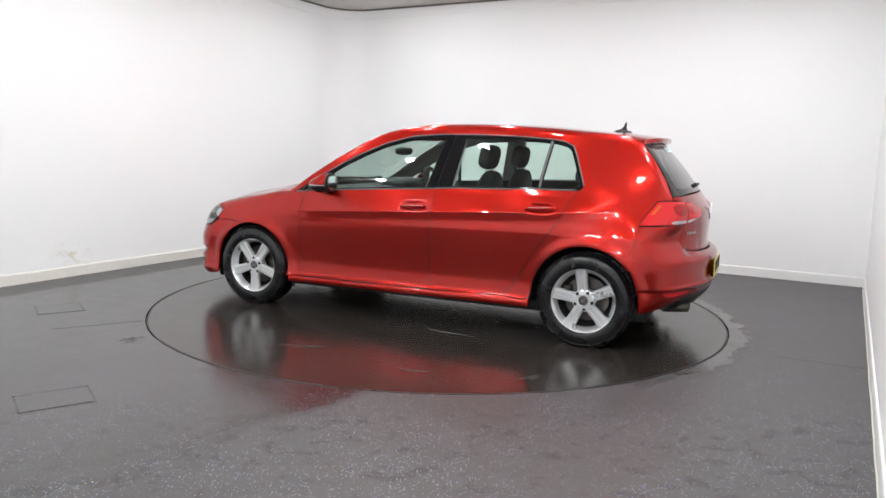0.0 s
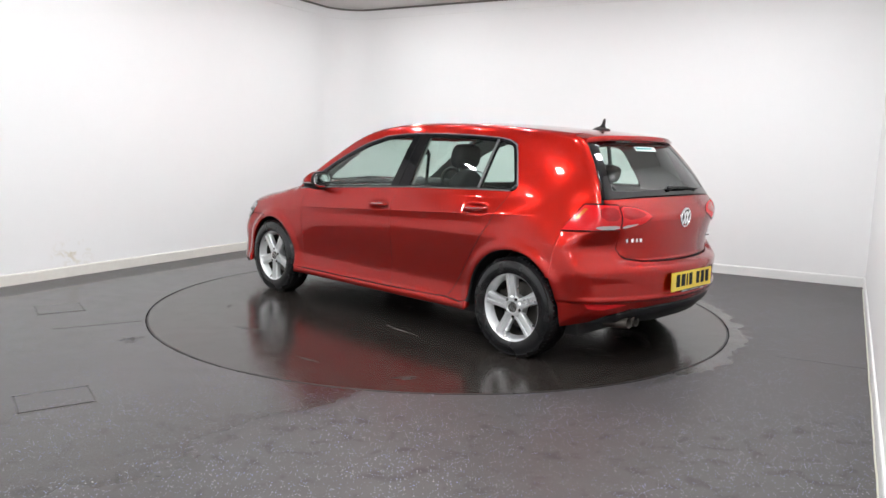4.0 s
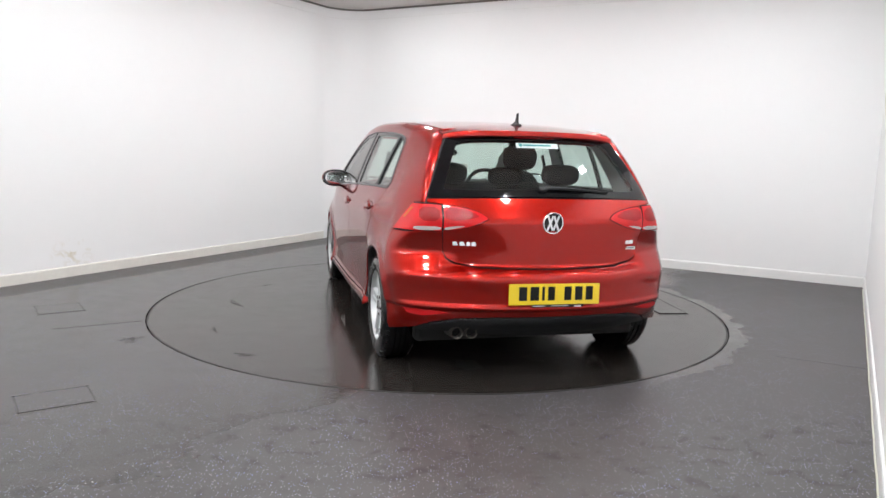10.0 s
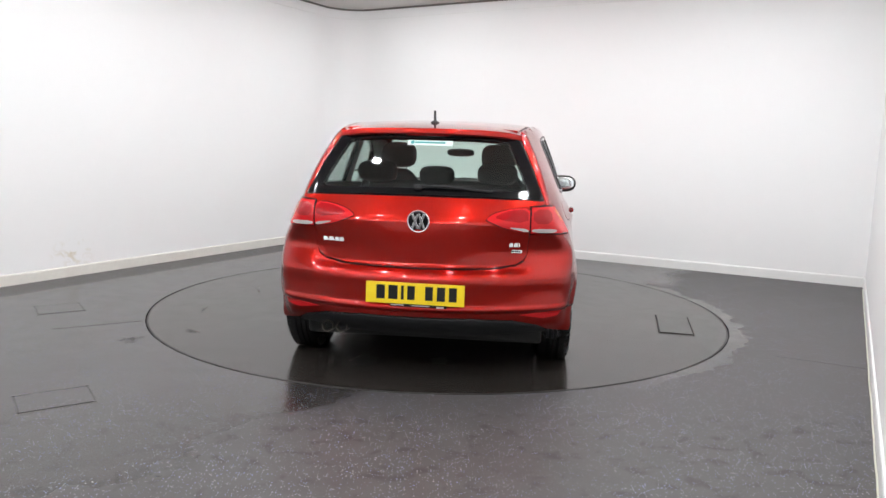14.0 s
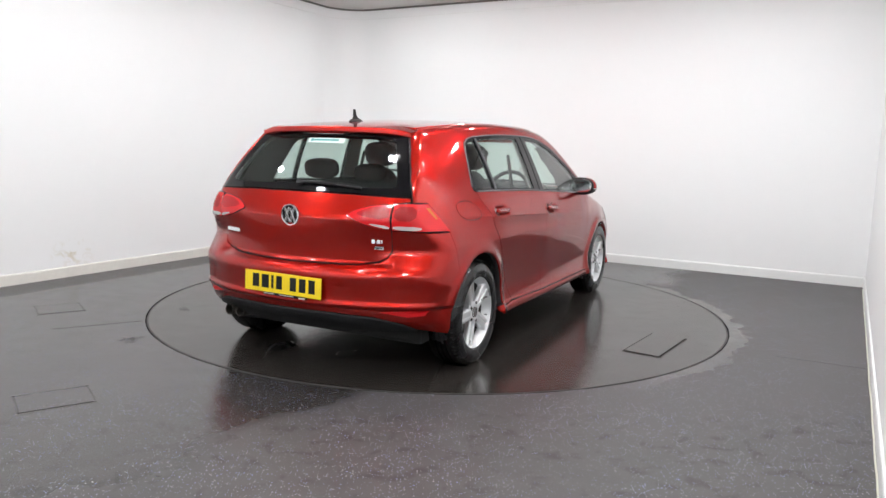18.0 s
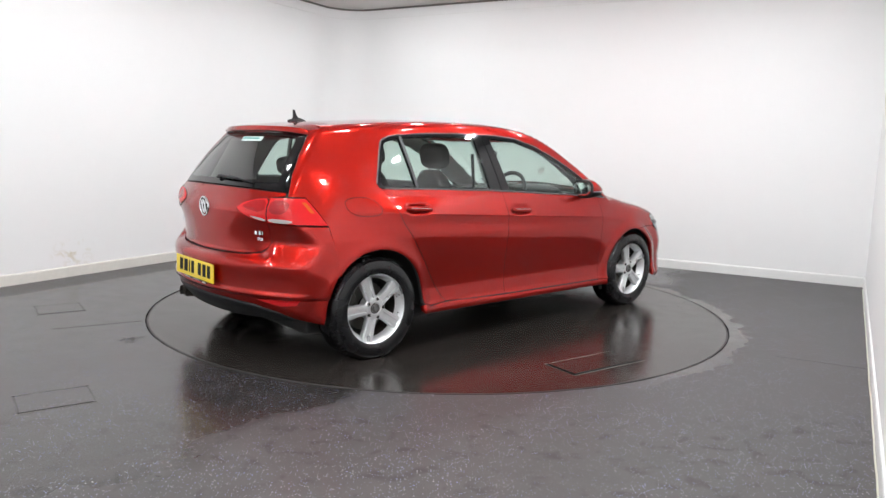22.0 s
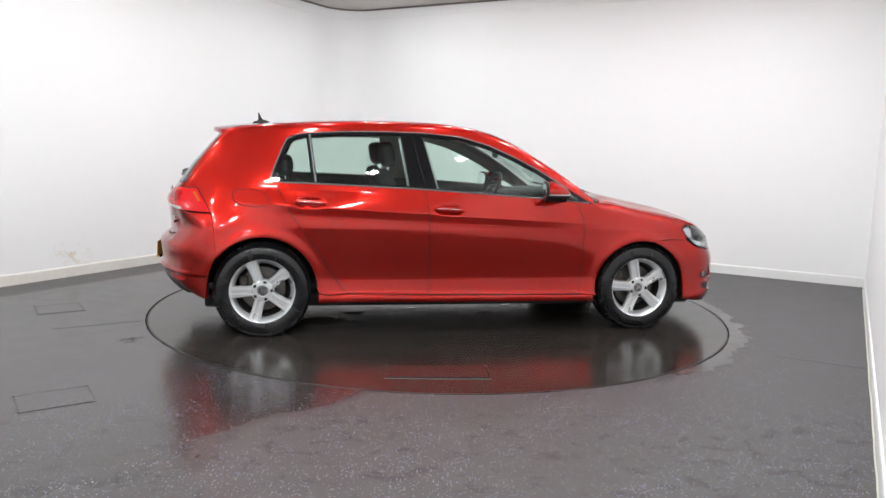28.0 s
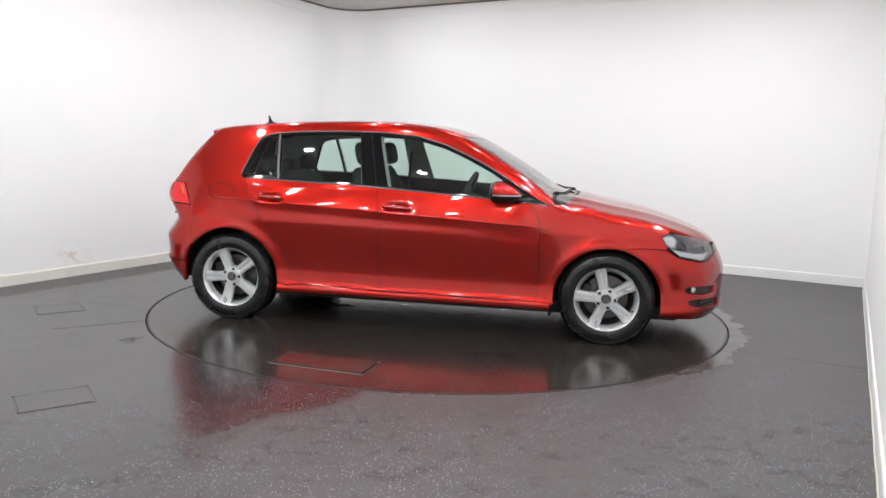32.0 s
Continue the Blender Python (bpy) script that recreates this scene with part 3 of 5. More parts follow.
def side_y(x, z):
    zc = 0.803 - 0.047 * x                                    # the shoulder crease, fading on wing and rear quarter
    low, belt, roof = PLAN_LOW(x), PLAN_BELT(x), PLAN_ROOF(x)
    under = SECT(np.minimum(z, 0.72))
    lower = low + under - 0.007 * np.exp(-((z - zc + 0.055) / 0.045) ** 2)
    k = np.clip((z - zc) / (0.965 - zc), 0, 1)
    shoulder = low + 0.001 + (belt - low - 0.001) * k ** 1.12
    blend = step(z, zc - 0.006, zc + 0.006)
    creased = lower * (1 - blend) + shoulder * blend
    j = np.clip((z - 0.50) / 0.465, 0, 1)
    plain = low + under + (belt - low) * j ** 1.55
    fade = np.maximum(step(-x, 0.95, 1.55), step(x, 0.62, 1.05))
    t = (z - 0.965) / (1.365 - 0.965)
    upper = belt + (roof - belt) * (0.80 * t + 0.20 * t * np.abs(t))
    y = np.where(z < 0.965, creased * (1 - fade) + plain * fade, upper) - (0.014 * step(0.40 - z, 0, 0.014) + 0.026 * step(0.40 - z, 0, 0.18)) * step(-x, 1.56, 1.74)
    for hx in (HX, -HX):
        r = np.hypot(x - hx, z - HZ)
        y = y + 0.015 * np.exp(-((r - 0.362) / 0.042) ** 2)
    for hx, hz in HANDLES:
        y = y - 0.019 * np.exp(-((x - hx) / 0.080) ** 4 - ((z - hz + 0.004) / 0.027) ** 4)
    return y


def form(p):
    """Below zero inside the body, above zero outside."""
    x, y, z = p[..., 0], np.abs(p[..., 1]), p[..., 2]
    side = y - side_y(x, z)
    bow = SCREEN_BOW * (y / 0.62) ** 2 * step(x, -0.1, 0.6)
    roof = z - (ROOF_C(x + bow) - CROWN * (y / 0.55) ** 2)
    bonnet = z - (BONNET_C(x) - 0.055 * (y / 0.7) ** 2 + 0.010 * np.exp(-((y - 0.52 + 0.1 * (x - 1)) / 0.09) ** 2))
    top = -smax(-roof, -bonnet, 0.03)
    corner = step(y, 0.50, 0.62)
    tail = -x - (TAIL(z) * (1 - corner) + TAIL_CORNER(z) * corner - TAIL_BOW * (1 - 0.45 * step(z, 0.70, 0.93)) * (y / 0.6) ** 2.3 - 0.014 * step(0.40 - z, 0, 0.014))
    nose = x - (NOSE(z) - NOSE_BOW * (y / 0.6) ** 2.4)
    f = smax(side, top, 0.038 + 0.010 * step(x, 0.6, 1.0))
    f = smax(f, tail, 0.05)
    return smax(f, nose, 0.10)


def cast(origins, ways, far=2.6):
    """Where rays from inside leave the body."""
    lo, hi = np.zeros(len(origins)), np.full(len(origins), far)
    for _ in range(34):
        mid = (lo + hi) / 2
        inside = form(origins + ways * mid[:, None]) < 0
        lo, hi = np.where(inside, mid, lo), np.where(inside, hi, mid)
    return origins + ways * lo[:, None]


def normal_at(p, e=0.0015):
    g = np.stack([form(p + np.array(d) * e) - form(p - np.array(d) * e) for d in ((1, 0, 0), (0, 1, 0), (0, 0, 1))], -1)
    return g / np.linalg.norm(g, axis=1, keepdims=True)


FAN_R, FAN_F = -1.45, 1.30


def onto(kind, q):
    """Lays 2D points of a projection onto the body: side (x, z), rear and front (y, z), top (x, y), wrap_rear and wrap_front (angle, z)."""
    q = np.asarray(q, float)
    a, b, o = q[:, 0], q[:, 1], np.zeros(len(q))
    if kind == "side":
        return cast(np.stack([a, o + 0.05, b], 1), np.stack([o, o + 1, o], 1))
    if kind == "rear":
        return cast(np.stack([o - 1.2, a, b], 1), np.stack([o - 1, o, o], 1))
    if kind == "front":
        return cast(np.stack([o + 0.1, a, b], 1), np.stack([o + 1, o, o], 1))
    if kind == "top":
        return cast(np.stack([a, b, o + 0.55], 1), np.stack([o, o, o + 1], 1))
    if kind == "wrap_rear":
        return cast(np.stack([o + FAN_R, o, b], 1), np.stack([-np.cos(a), np.sin(a), o], 1))
    return cast(np.stack([o + FAN_F, o, b], 1), np.stack([np.cos(a), np.sin(a), o], 1))


def wrap_r(x, y, z):
    return (math.atan2(y, -(x - FAN_R)), z)


def wrap_f(x, y, z):
    return (math.atan2(y, x - FAN_F), z)


def tail_at(y, z):
    p = onto("rear", [(y, z)])[0]
    return wrap_r(p[0], p[1], z)


def flank_at(x, z):
    p = onto("side", [(x, z)])[0]
    return wrap_r(p[0], p[1], z)


def inside2d(poly, q):
    c = np.zeros(len(q), bool)
    x, y = q[:, 0], q[:, 1]
    for (x1, y1), (x2, y2) in zip(poly, np.roll(poly, -1, 0)):
        if y1 != y2:
            c ^= ((y1 > y) != (y2 > y)) & (x < (x2 - x1) * (y - y1) / (y2 - y1) + x1)
    return c


def dense(poly, gap):
    out = []
    for a, b in zip(poly, list(poly[1:]) + [poly[0]]):
        n = max(1, int(math.ceil(math.hypot(b[0] - a[0], b[1] - a[1]) / gap)))
        out += [(a[0] + (b[0] - a[0]) * i / n, a[1] + (b[1] - a[1]) * i / n) for i in range(n)]
    return out


def soft_line(pts, closed=True, rounds=2):
    """Rounds the corners of an outline."""
    for _ in range(rounds):
        out = []
        pairs = list(zip(pts, pts[1:] + pts[:1])) if closed else list(zip(pts, pts[1:]))
        if not closed:
            out.append(pts[0])
        for a, b in pairs:
            out += [(a[0] * .75 + b[0] * .25, a[1] * .75 + b[1] * .25), (a[0] * .25 + b[0] * .75, a[1] * .25 + b[1] * .75)]
        if not closed:
            out.append(pts[-1])
        pts = out
    return pts


def shrink(poly, d):
    p = np.array(poly, float)
    area = np.sum(p[:, 0] * np.roll(p[:, 1], -1) - np.roll(p[:, 0], -1) * p[:, 1])
    e = np.roll(p, -1, 0) - p
    e /= np.maximum(np.linalg.norm(e, axis=1, keepdims=True), 1e-9)
    n = np.stack([-e[:, 1], e[:, 0]], 1) * np.sign(area)
    m = n + np.roll(n, 1, 0)
    m /= np.maximum(np.linalg.norm(m, axis=1, keepdims=True), 0.5)
    return [tuple(v) for v in p + m * d]


def panel(name, kind, poly, mat, parent, label="", holes=(), cell=0.02, lift=0.0, depth=0.026, gap=0.0028, mirror=False, shape=None):
    """A sheet cut from the body by an outline in a projection, with edges turned inwards by depth. mirror: the same on the other flank. shape: extra lift by 2D point."""
    poly = dense(shrink(poly, gap) if gap else poly, cell)
    holes = [dense(h, cell) for h in holes]
    P = np.array(poly)
    lo, hi = P.min(0), P.max(0)
    g = np.stack(np.meshgrid(np.arange(lo[0] + cell / 2, hi[0], cell), np.arange(lo[1] + cell / 2, hi[1], cell)), -1).reshape(-1, 2)
    g[:, 0] += (np.round(g[:, 1] / cell).astype(int) % 2) * cell * 0.5
    if kind == "side" and cell < 0.025:                        # follow the shoulder crease
        xs = np.arange(lo[0], hi[0], cell * 0.8)
        zc = 0.803 - 0.047 * xs
        g = g[np.abs(g[:, 1] - (0.803 - 0.047 * g[:, 0])) > 0.022]
        g = np.concatenate([g] + [np.stack([xs + 0.001 * i, zc + d], 1) for i, d in enumerate((-0.016, -0.007, 0.0, 0.007, 0.016))])
    keep = inside2d(P, g)
    for h in holes:
        keep &= ~inside2d(np.array(h), g)
    edge = np.array(poly + [q for h in holes for q in h])
    g = g[keep]
    if len(g):
        far = np.array([np.min(np.sum((edge - q) ** 2, 1)) for q in g])
        g = g[far > (0.3 * cell) ** 2]
    loops, k = [], 0
    for loop in [poly] + holes:
        loops.append(list(range(k, k + len(loop))))
        k += len(loop)
    pts = [Vector(q) for q in edge] + [Vector(q) for q in g]
    lines = [(l[i], l[(i + 1) % len(l)]) for l in loops for i in range(len(l))]
    vo, eo, fo, origin, _, _ = mathutils.geometry.delaunay_2d_cdt(pts, lines, [], 0, 1e-7)
    q = np.array([tuple(v) for v in vo])
    c = np.array([q[list(f)].mean(0) for f in fo])
    keep = inside2d(P, c)
    for h in holes:
        keep &= ~inside2d(np.array(h), c)
    faces = [tuple(f) for f, s in zip(fo, keep) if s]
    p3 = onto(kind, q)
    n3 = normal_at(p3)
    up = lift + (shape(q) if shape else 0)
    p3 = p3 + n3 * np.reshape(up, (-1, 1)) if shape else p3 + n3 * lift
    if shape:                                                 # relief changes the shading
        acc = np.zeros_like(p3)
        for f in faces:
            a, b, d = p3[list(f[:3])]
            w = np.cross(b - a, d - a)
            w *= np.sign(np.dot(w, n3[f[0]])) or 1
            for i in f:
                acc[i] += w
        n3 = acc / np.maximum(np.linalg.norm(acc, axis=1, keepdims=True), 1e-12)
    # faces turn outwards
    a = p3[[f[0] for f in faces]]
    w = np.cross(p3[[f[1] for f in faces]] - a, p3[[f[2] for f in faces]] - a)
    flip = np.sum(w * n3[[f[0] for f in faces]], 1) < 0
    faces = [f[::-1] if s else f for f, s in zip(faces, flip)]
    # turned-in edges
    verts, norms = [*p3], [*n3]
    if depth:
        used = {}
        for f in faces:
            for i in range(len(f)):
                e = (f[i], f[(i + 1) % len(f)])
                used[e] = used.get(e, 0) + 1
        for (i, j) in [e for e in used if (e[1], e[0]) not in used]:
            t = np.cross(p3[j] - p3[i], n3[i])
            t /= max(np.linalg.norm(t), 1e-9)
            k = len(verts)
            verts += [p3[i], p3[j], p3[j] - n3[j] * depth, p3[i] - n3[i] * depth]
            norms += [t * .7 + n3[i] * .7, t * .7 + n3[j] * .7, t, t]
            faces.append((k + 1, k, k + 3, k + 2))
    verts, norms = np.array(verts), np.array(norms)
    made = [solid(name, verts, faces, mat, parent, label, True, norms)]
    if mirror:
        s = np.array((1, -1, 1))
        made.append(solid(name, verts * s, [f[::-1] for f in faces], mat, parent, label, True, norms * s))
    return made


def seam(kind, poly, parent, mirror=True, r=0.0052, down=0.0062, gap=0.010):
    """The dark joint round a panel."""
    p = onto(kind, dense(list(poly), 0.03))
    p = p - normal_at(p) * down
    p = np.concatenate([p, p[:1]])
    for s in ((1, -1) if mirror else (1,)):
        part("panel_seam", tube([(a, b * s, c) for a, b, c in p], r, 6), GAP, parent, "dark shut line")


def arc(cx, cz, r, a0, a1, n=26):
    return [(cx + r * math.cos(radians(a0 + (a1 - a0) * i / n)), cz + r * math.sin(radians(a0 + (a1 - a0) * i / n))) for i in range(n + 1)]


def lerp_line(pts, n):
    """n points evenly along a line of 2D points."""
    d = [0]
    for a, b in zip(pts, pts[1:]):
        d.append(d[-1] + math.hypot(b[0] - a[0], b[1] - a[1]))
    s = np.linspace(0, d[-1], n)
    return list(zip(np.interp(s, d, [p[0] for p in pts]), np.interp(s, d, [p[1] for p in pts])))


# outlines shared by neighbouring panels
DLO_LOW = [(0.93, 0.905), (0.45, 0.943), (-0.02, 0.968), (-0.36, 0.986), (-0.97, 1.003), (-1.22, 1.006)]
DLO_TOP = [(-1.255, 1.012), (-1.268, 1.035), (-1.245, 1.10), (-1.175, 1.28), (-1.14, 1.308), (-1.06, 1.327), (-0.80, 1.346), (-0.534, 1.354), (-0.25, 1.354),
           (-0.012, 1.337), (0.19, 1.285), (0.36, 1.215), (0.519, 1.137), (0.64, 1.068), (0.751, 1.000)]
DOOR_REAR = [(-1.235, 1.004), (-1.139, 0.814), (-0.97, 0.575), (-0.85, 0.385), (-0.80, 0.315), (-0.765, 0.285)]
GAP_B = [(-0.255, 0.980), (-0.228, 0.80), (-0.222, 0.275)]
GAP_F = [(0.80, 0.917), (0.845, 0.83), (0.866, 0.747), (0.868, 0.55), (0.858, 0.272)]
DITCH_X = [0.30, 0.15, 0.0, -0.3, -0.6, -0.9, -1.2, -1.40, -1.50]
DITCH_Y = [0.555, 0.565, 0.57, 0.57, 0.56, 0.545, 0.525, 0.51, 0.50]
SCREEN = [(0.695, 0.915), (0.690, 0.96), (0.673, 1.03), (0.645, 1.13), (0.613, 1.23), (0.578, 1.315), (0.560, 1.345)]
GATE = [(0.500, 1.325), (0.522, 1.29), (0.567, 1.20), (0.621, 1.08), (0.659, 0.995), (0.672, 0.962)]
BONNET_X = [1.02, 1.2, 1.4, 1.6, 1.75, 1.86]
BONNET_Y = [0.715, 0.705, 0.70, 0.692, 0.686, 0.640]


def plan_to_side(xs, ys):
    p = onto("top", np.stack([xs, ys], 1))
    return [(x, z) for x, y, z in p]


def view_to_side(kind, pts):
    p = onto(kind, pts)
    return [(x, z) for x, y, z in p]


def bodywork(car):
    ditch = plan_to_side(DITCH_X, DITCH_Y)
    screen = view_to_side("front", SCREEN)
    gate = view_to_side("rear", GATE)
    bonnet = plan_to_side(BONNET_X, BONNET_Y)
    lamp_r = [(-1.728, 0.958), (-1.680, 0.88), (-1.637, 0.803)]
    # flank with pillars and rear quarter
    poly = [(0.94, 0.905)] + screen[1:] + ditch + gate + lamp_r
    poly += [(-1.62, 0.70), (-1.605, 0.53)] + arc(-HX, HZ, 0.352, 142, 2, 30) + [(-0.955, 0.29), (-0.90, 0.272)] + DOOR_REAR[::-1] + DLO_TOP + [(0.88, 0.925)]
    fuel = soft_line([(-1.50, 0.958), (-1.335, 0.962), (-1.268, 0.90), (-1.29, 0.847), (-1.455, 0.848), (-1.515, 0.90)], rounds=2)
    panel("side_inner", "side", poly, TRIM, car, "dark inner lining of the pillars", mirror=True, lift=-0.008, depth=0.03, gap=-0.0006, cell=0.04)
    for holes, other in (((), 1), ((fuel,), 0)):
        pair = panel("body_side", "side", poly, PAINT, car, "red painted flank with roof pillars and rear wheel arch", holes=holes, mirror=True)
        bpy.data.objects.remove(pair[other])
    pair = panel("fuel_flap", "side", fuel, PAINT, car, "red fuel filler flap", gap=0.0045, depth=0.012, cell=0.012, lift=0.001, mirror=True)
    bpy.data.objects.remove(pair[0])
    p = onto("side", dense(fuel, 0.02))
    p = p - normal_at(p) * 0.005
    part("flap_seam", tube([(a, -b, c) for a, b, c in np.concatenate([p, p[:1]])], 0.005, 6), GAP, pair[1], "dark gap round the flap")
    # doors
    front = [(0.80, 0.917), (0.45, 0.943), (-0.02, 0.968), (-0.255, 0.980)] + GAP_B[1:] + GAP_F[::-1][:-1]
    rear = [(-0.255, 0.980), (-0.36, 0.986), (-0.97, 1.003)] + DOOR_REAR + [(-0.60, 0.278), (-0.222, 0.275), (-0.228, 0.80)]
    panel("front_door", "side", front, PAINT, car, "red painted front door skin", mirror=True)
    panel("rear_door", "side", rear, PAINT, car, "red painted rear door skin", mirror=True)
    seam("side", front, car)
    seam("side", rear, car)
    sill = [(-0.90, 0.268), (-0.765, 0.281), (-0.222, 0.271), (0.858, 0.268), (0.95, 0.268), (0.955, 0.222), (-0.2, 0.224), (-0.955, 0.224), (-0.955, 0.286)]
    panel("sill", "side", sill, PAINT, car, "red painted sill under the doors", mirror=True, depth=0.05, lift=0.0015)
    # front wing
    wing = [(0.80, 0.915)] + GAP_F[1:] + [(0.95, 0.268)] + arc(HX, HZ, 0.345, 186, 76, 26) + [(1.413, 0.648), (1.538, 0.657), (1.680, 0.652), (1.688, 0.68), (1.650, 0.734), (1.700, 0.768)] + \
        [p for p in bonnet[::-1] if p[0] < 1.68] + [(0.945, 0.912)]
    panel("front_wing", "side", wing, PAINT, car, "red painted front wing over the wheel", mirror=True)
    # roof and bonnet
    roof = list(zip(DITCH_X, DITCH_Y))
    poly = [(x, y) for x, y in roof] + [(x, -y) for x, y in roof[::-1]] + [(0.36, -0.35), (0.385, 0.0), (0.36, 0.35)]
    panel("roof", "top", poly, PAINT, car, "red painted roof panel", cell=0.03)
    edge = list(zip(BONNET_X, BONNET_Y))
    poly = edge + [(1.985, 0.508), (2.07, 0.28), (2.09, 0.0), (2.07, -0.28), (1.985, -0.508)] + [(x, -y) for x, y in edge[::-1]] + [(1.035, -0.62), (1.105, -0.3), (1.125, 0), (1.105, 0.3), (1.035, 0.62)]
    panel("bonnet", "top", poly, PAINT, car, "red painted bonnet", cell=0.03)
    # windscreen and rear screen
    poly = SCREEN + [(-y, z) for y, z in SCREEN[::-1]]
    poly = [(y, z) for y, z in poly]
    panel("windscreen", "front", poly, SIDE_GLASS, car, "clear laminated windscreen", cell=0.04, lift=-0.003, depth=0)
    hatch = GATE[:-1]
    outer = hatch + [(0.652, 0.985), (0.35, 0.998), (0, 1.0), (-0.35, 0.998), (-0.652, 0.985)] + [(-y, z) for y, z in hatch[::-1]] + [(-0.3, 1.322), (0.3, 1.322)]
    pane = soft_line([(0.44, 1.308), (0.475, 1.25), (0.570, 1.05), (0.555, 1.026), (0, 1.040), (-0.555, 1.026), (-0.570, 1.05), (-0.475, 1.25), (-0.44, 1.308), (0, 1.312)], rounds=2)
    panel("rear_screen_border", "rear", outer, BLACK_GLOSS, car, "black printed border of the rear screen", holes=[pane], lift=-0.002)
    panel("rear_screen", "rear", pane, REAR_GLASS, car, "heated rear window glass", cell=0.04, lift=-0.004, depth=0, gap=0)
    # tailgate below the glass
    gate_low = [(0.657, 0.984), (0.35, 0.992), (0, 0.994), (-0.35, 0.992), (-0.657, 0.984), (-0.664, 0.966), (-0.640, 0.960), (-0.583, 0.956), (-0.586, 0.80), (-0.577, 0.70), (-0.559, 0.667),
                (-0.517, 0.642), (-0.40, 0.626), (0, 0.620), (0.40, 0.626), (0.517, 0.642), (0.559, 0.667), (0.577, 0.70), (0.586, 0.80), (0.583, 0.956), (0.640, 0.960), (0.664, 0.966)]
    panel("tailgate", "rear", gate_low, PAINT, car, "red painted tailgate skin with badge recess", cell=0.014)
    seam("rear", gate_low, car, False, r=0.003, down=0.007)
    # bumpers
    up = [flank_at(-1.637, 0.799), tail_at(0.715, 0.806), tail_at(0.66, 0.810), tail_at(0.589, 0.806), tail_at(0.580, 0.70), tail_at(0.562, 0.664), tail_at(0.520, 0.638), tail_at(0.405, 0.622), tail_at(0.2, 0.617), tail_at(0, 0.616)]
    low = [tail_at(0.0, 0.358), tail_at(0.30, 0.358), tail_at(0.51, 0.345), tail_at(0.64, 0.310), tail_at(0.70, 0.272)]
    mouth = [flank_at(-1.675, 0.245), flank_at(-1.662, 0.36), flank_at(-1.63, 0.47), flank_at(-1.602, 0.53), flank_at(-1.617, 0.70)]
    whole = up + [(-a, z) for a, z in up[::-1][1:]] + [(-a, z) for a, z in mouth[::-1]] + [(-a, z) for a, z in low[::-1]] + low[1:] + mouth
    panel("rear_bumper", "wrap_rear", whole, PAINT, car, "red painted rear bumper with plate recess", cell=0.013, depth=0.03)
    val = [tail_at(0.0, 0.354), tail_at(0.30, 0.354), tail_at(0.51, 0.341), tail_at(0.64, 0.306), tail_at(0.70, 0.268), tail_at(0.69, 0.260), tail_at(0.60, 0.262), tail_at(0.45, 0.255), tail_at(0.3, 0.246), tail_at(0, 0.246)]
    panel("rear_valance", "wrap_rear", val + [(-a, z) for a, z in val[::-1][1:-1]], BLACK_PLASTIC, car, "black plastic lower valance", cell=0.025, lift=0.004, depth=0.04)
    # front bumper
    wing_at = lambda x, z: wrap_f(*onto("side", [(x, z)])[0])
    up = [wing_at(1.405, 0.6475), wing_at(1.538, 0.6568), wing_at(1.680, 0.6518), wrap_f(1.767, 0.808, 0.603), wrap_f(1.90, 0.72, 0.574), wrap_f(1.963, 0.637, 0.571), wrap_f(2.016, 0.527, 0.602), wrap_f(2.08, 0.30, 0.635), wrap_f(2.1, 0, 0.645)]
    low = [wrap_f(2.1, 0.0, 0.16), wrap_f(2.05, 0.4, 0.165), wrap_f(1.9, 0.66, 0.185), wrap_f(1.75, 0.8, 0.205)]
    mouth = [wing_at(1.655, 0.225)] + [wing_at(x, z) for x, z in arc(HX, HZ, 0.345, 2, 73, 14)]
    vent = soft_line([wrap_f(1.827, 0.792, 0.337), wrap_f(2.03, 0.57, 0.322), wrap_f(2.082, 0.482, 0.319), wrap_f(2.082, 0.474, 0.242), wrap_f(2.0, 0.62, 0.262), wrap_f(1.861, 0.778, 0.284)], rounds=1)
    fog = soft_line([wrap_f(1.817, 0.797, 0.420), wrap_f(1.97, 0.668, 0.412), wrap_f(2.03, 0.55, 0.405), wrap_f(2.03, 0.55, 0.356), wrap_f(1.974, 0.665, 0.357), wrap_f(1.822, 0.792, 0.367)], rounds=1)
    mid = [wrap_f(2.1, 0.42, 0.36), wrap_f(2.1, 0, 0.36), wrap_f(2.1, -0.42, 0.36), wrap_f(2.1, -0.38, 0.25), wrap_f(2.1, 0, 0.24), wrap_f(2.1, 0.38, 0.25)]
    whole = up + [(-a, z) for a, z in up[::-1][1:]] + [(-a, z) for a, z in mouth[::-1]] + [(-a, z) for a, z in low[::-1]] + low[1:] + mouth
    flip = lambda poly: [(-a, z) for a, z in poly]
    panel("front_bumper", "wrap_front", whole, PAINT, car, "red painted front bumper", holes=[vent, flip(vent), fog, flip(fog), mid], cell=0.018, depth=0.03)
    for h, nm in ((vent, "lower_vent"), (fog, "fog_lamp_surround")):
        panel(nm, "wrap_front", h, BLACK_PLASTIC, car, "black plastic insert", lift=-0.02, gap=-0.004, depth=0, mirror=True)
    panel("lower_grille", "wrap_front", mid, BLACK_PLASTIC, car, "black lower grille", lift=-0.02, gap=-0.004, depth=0)
    lamp = [wrap_f(1.653, 0.814, 0.732), wrap_f(1.709, 0.775, 0.762), wrap_f(1.883, 0.619, 0.721), wrap_f(2.006, 0.474, 0.671), wrap_f(2.016, 0.527, 0.608), wrap_f(1.963, 0.637, 0.576), wrap_f(1.90, 0.72, 0.579), wrap_f(1.767, 0.808, 0.608), wrap_f(1.691, 0.819, 0.668)]
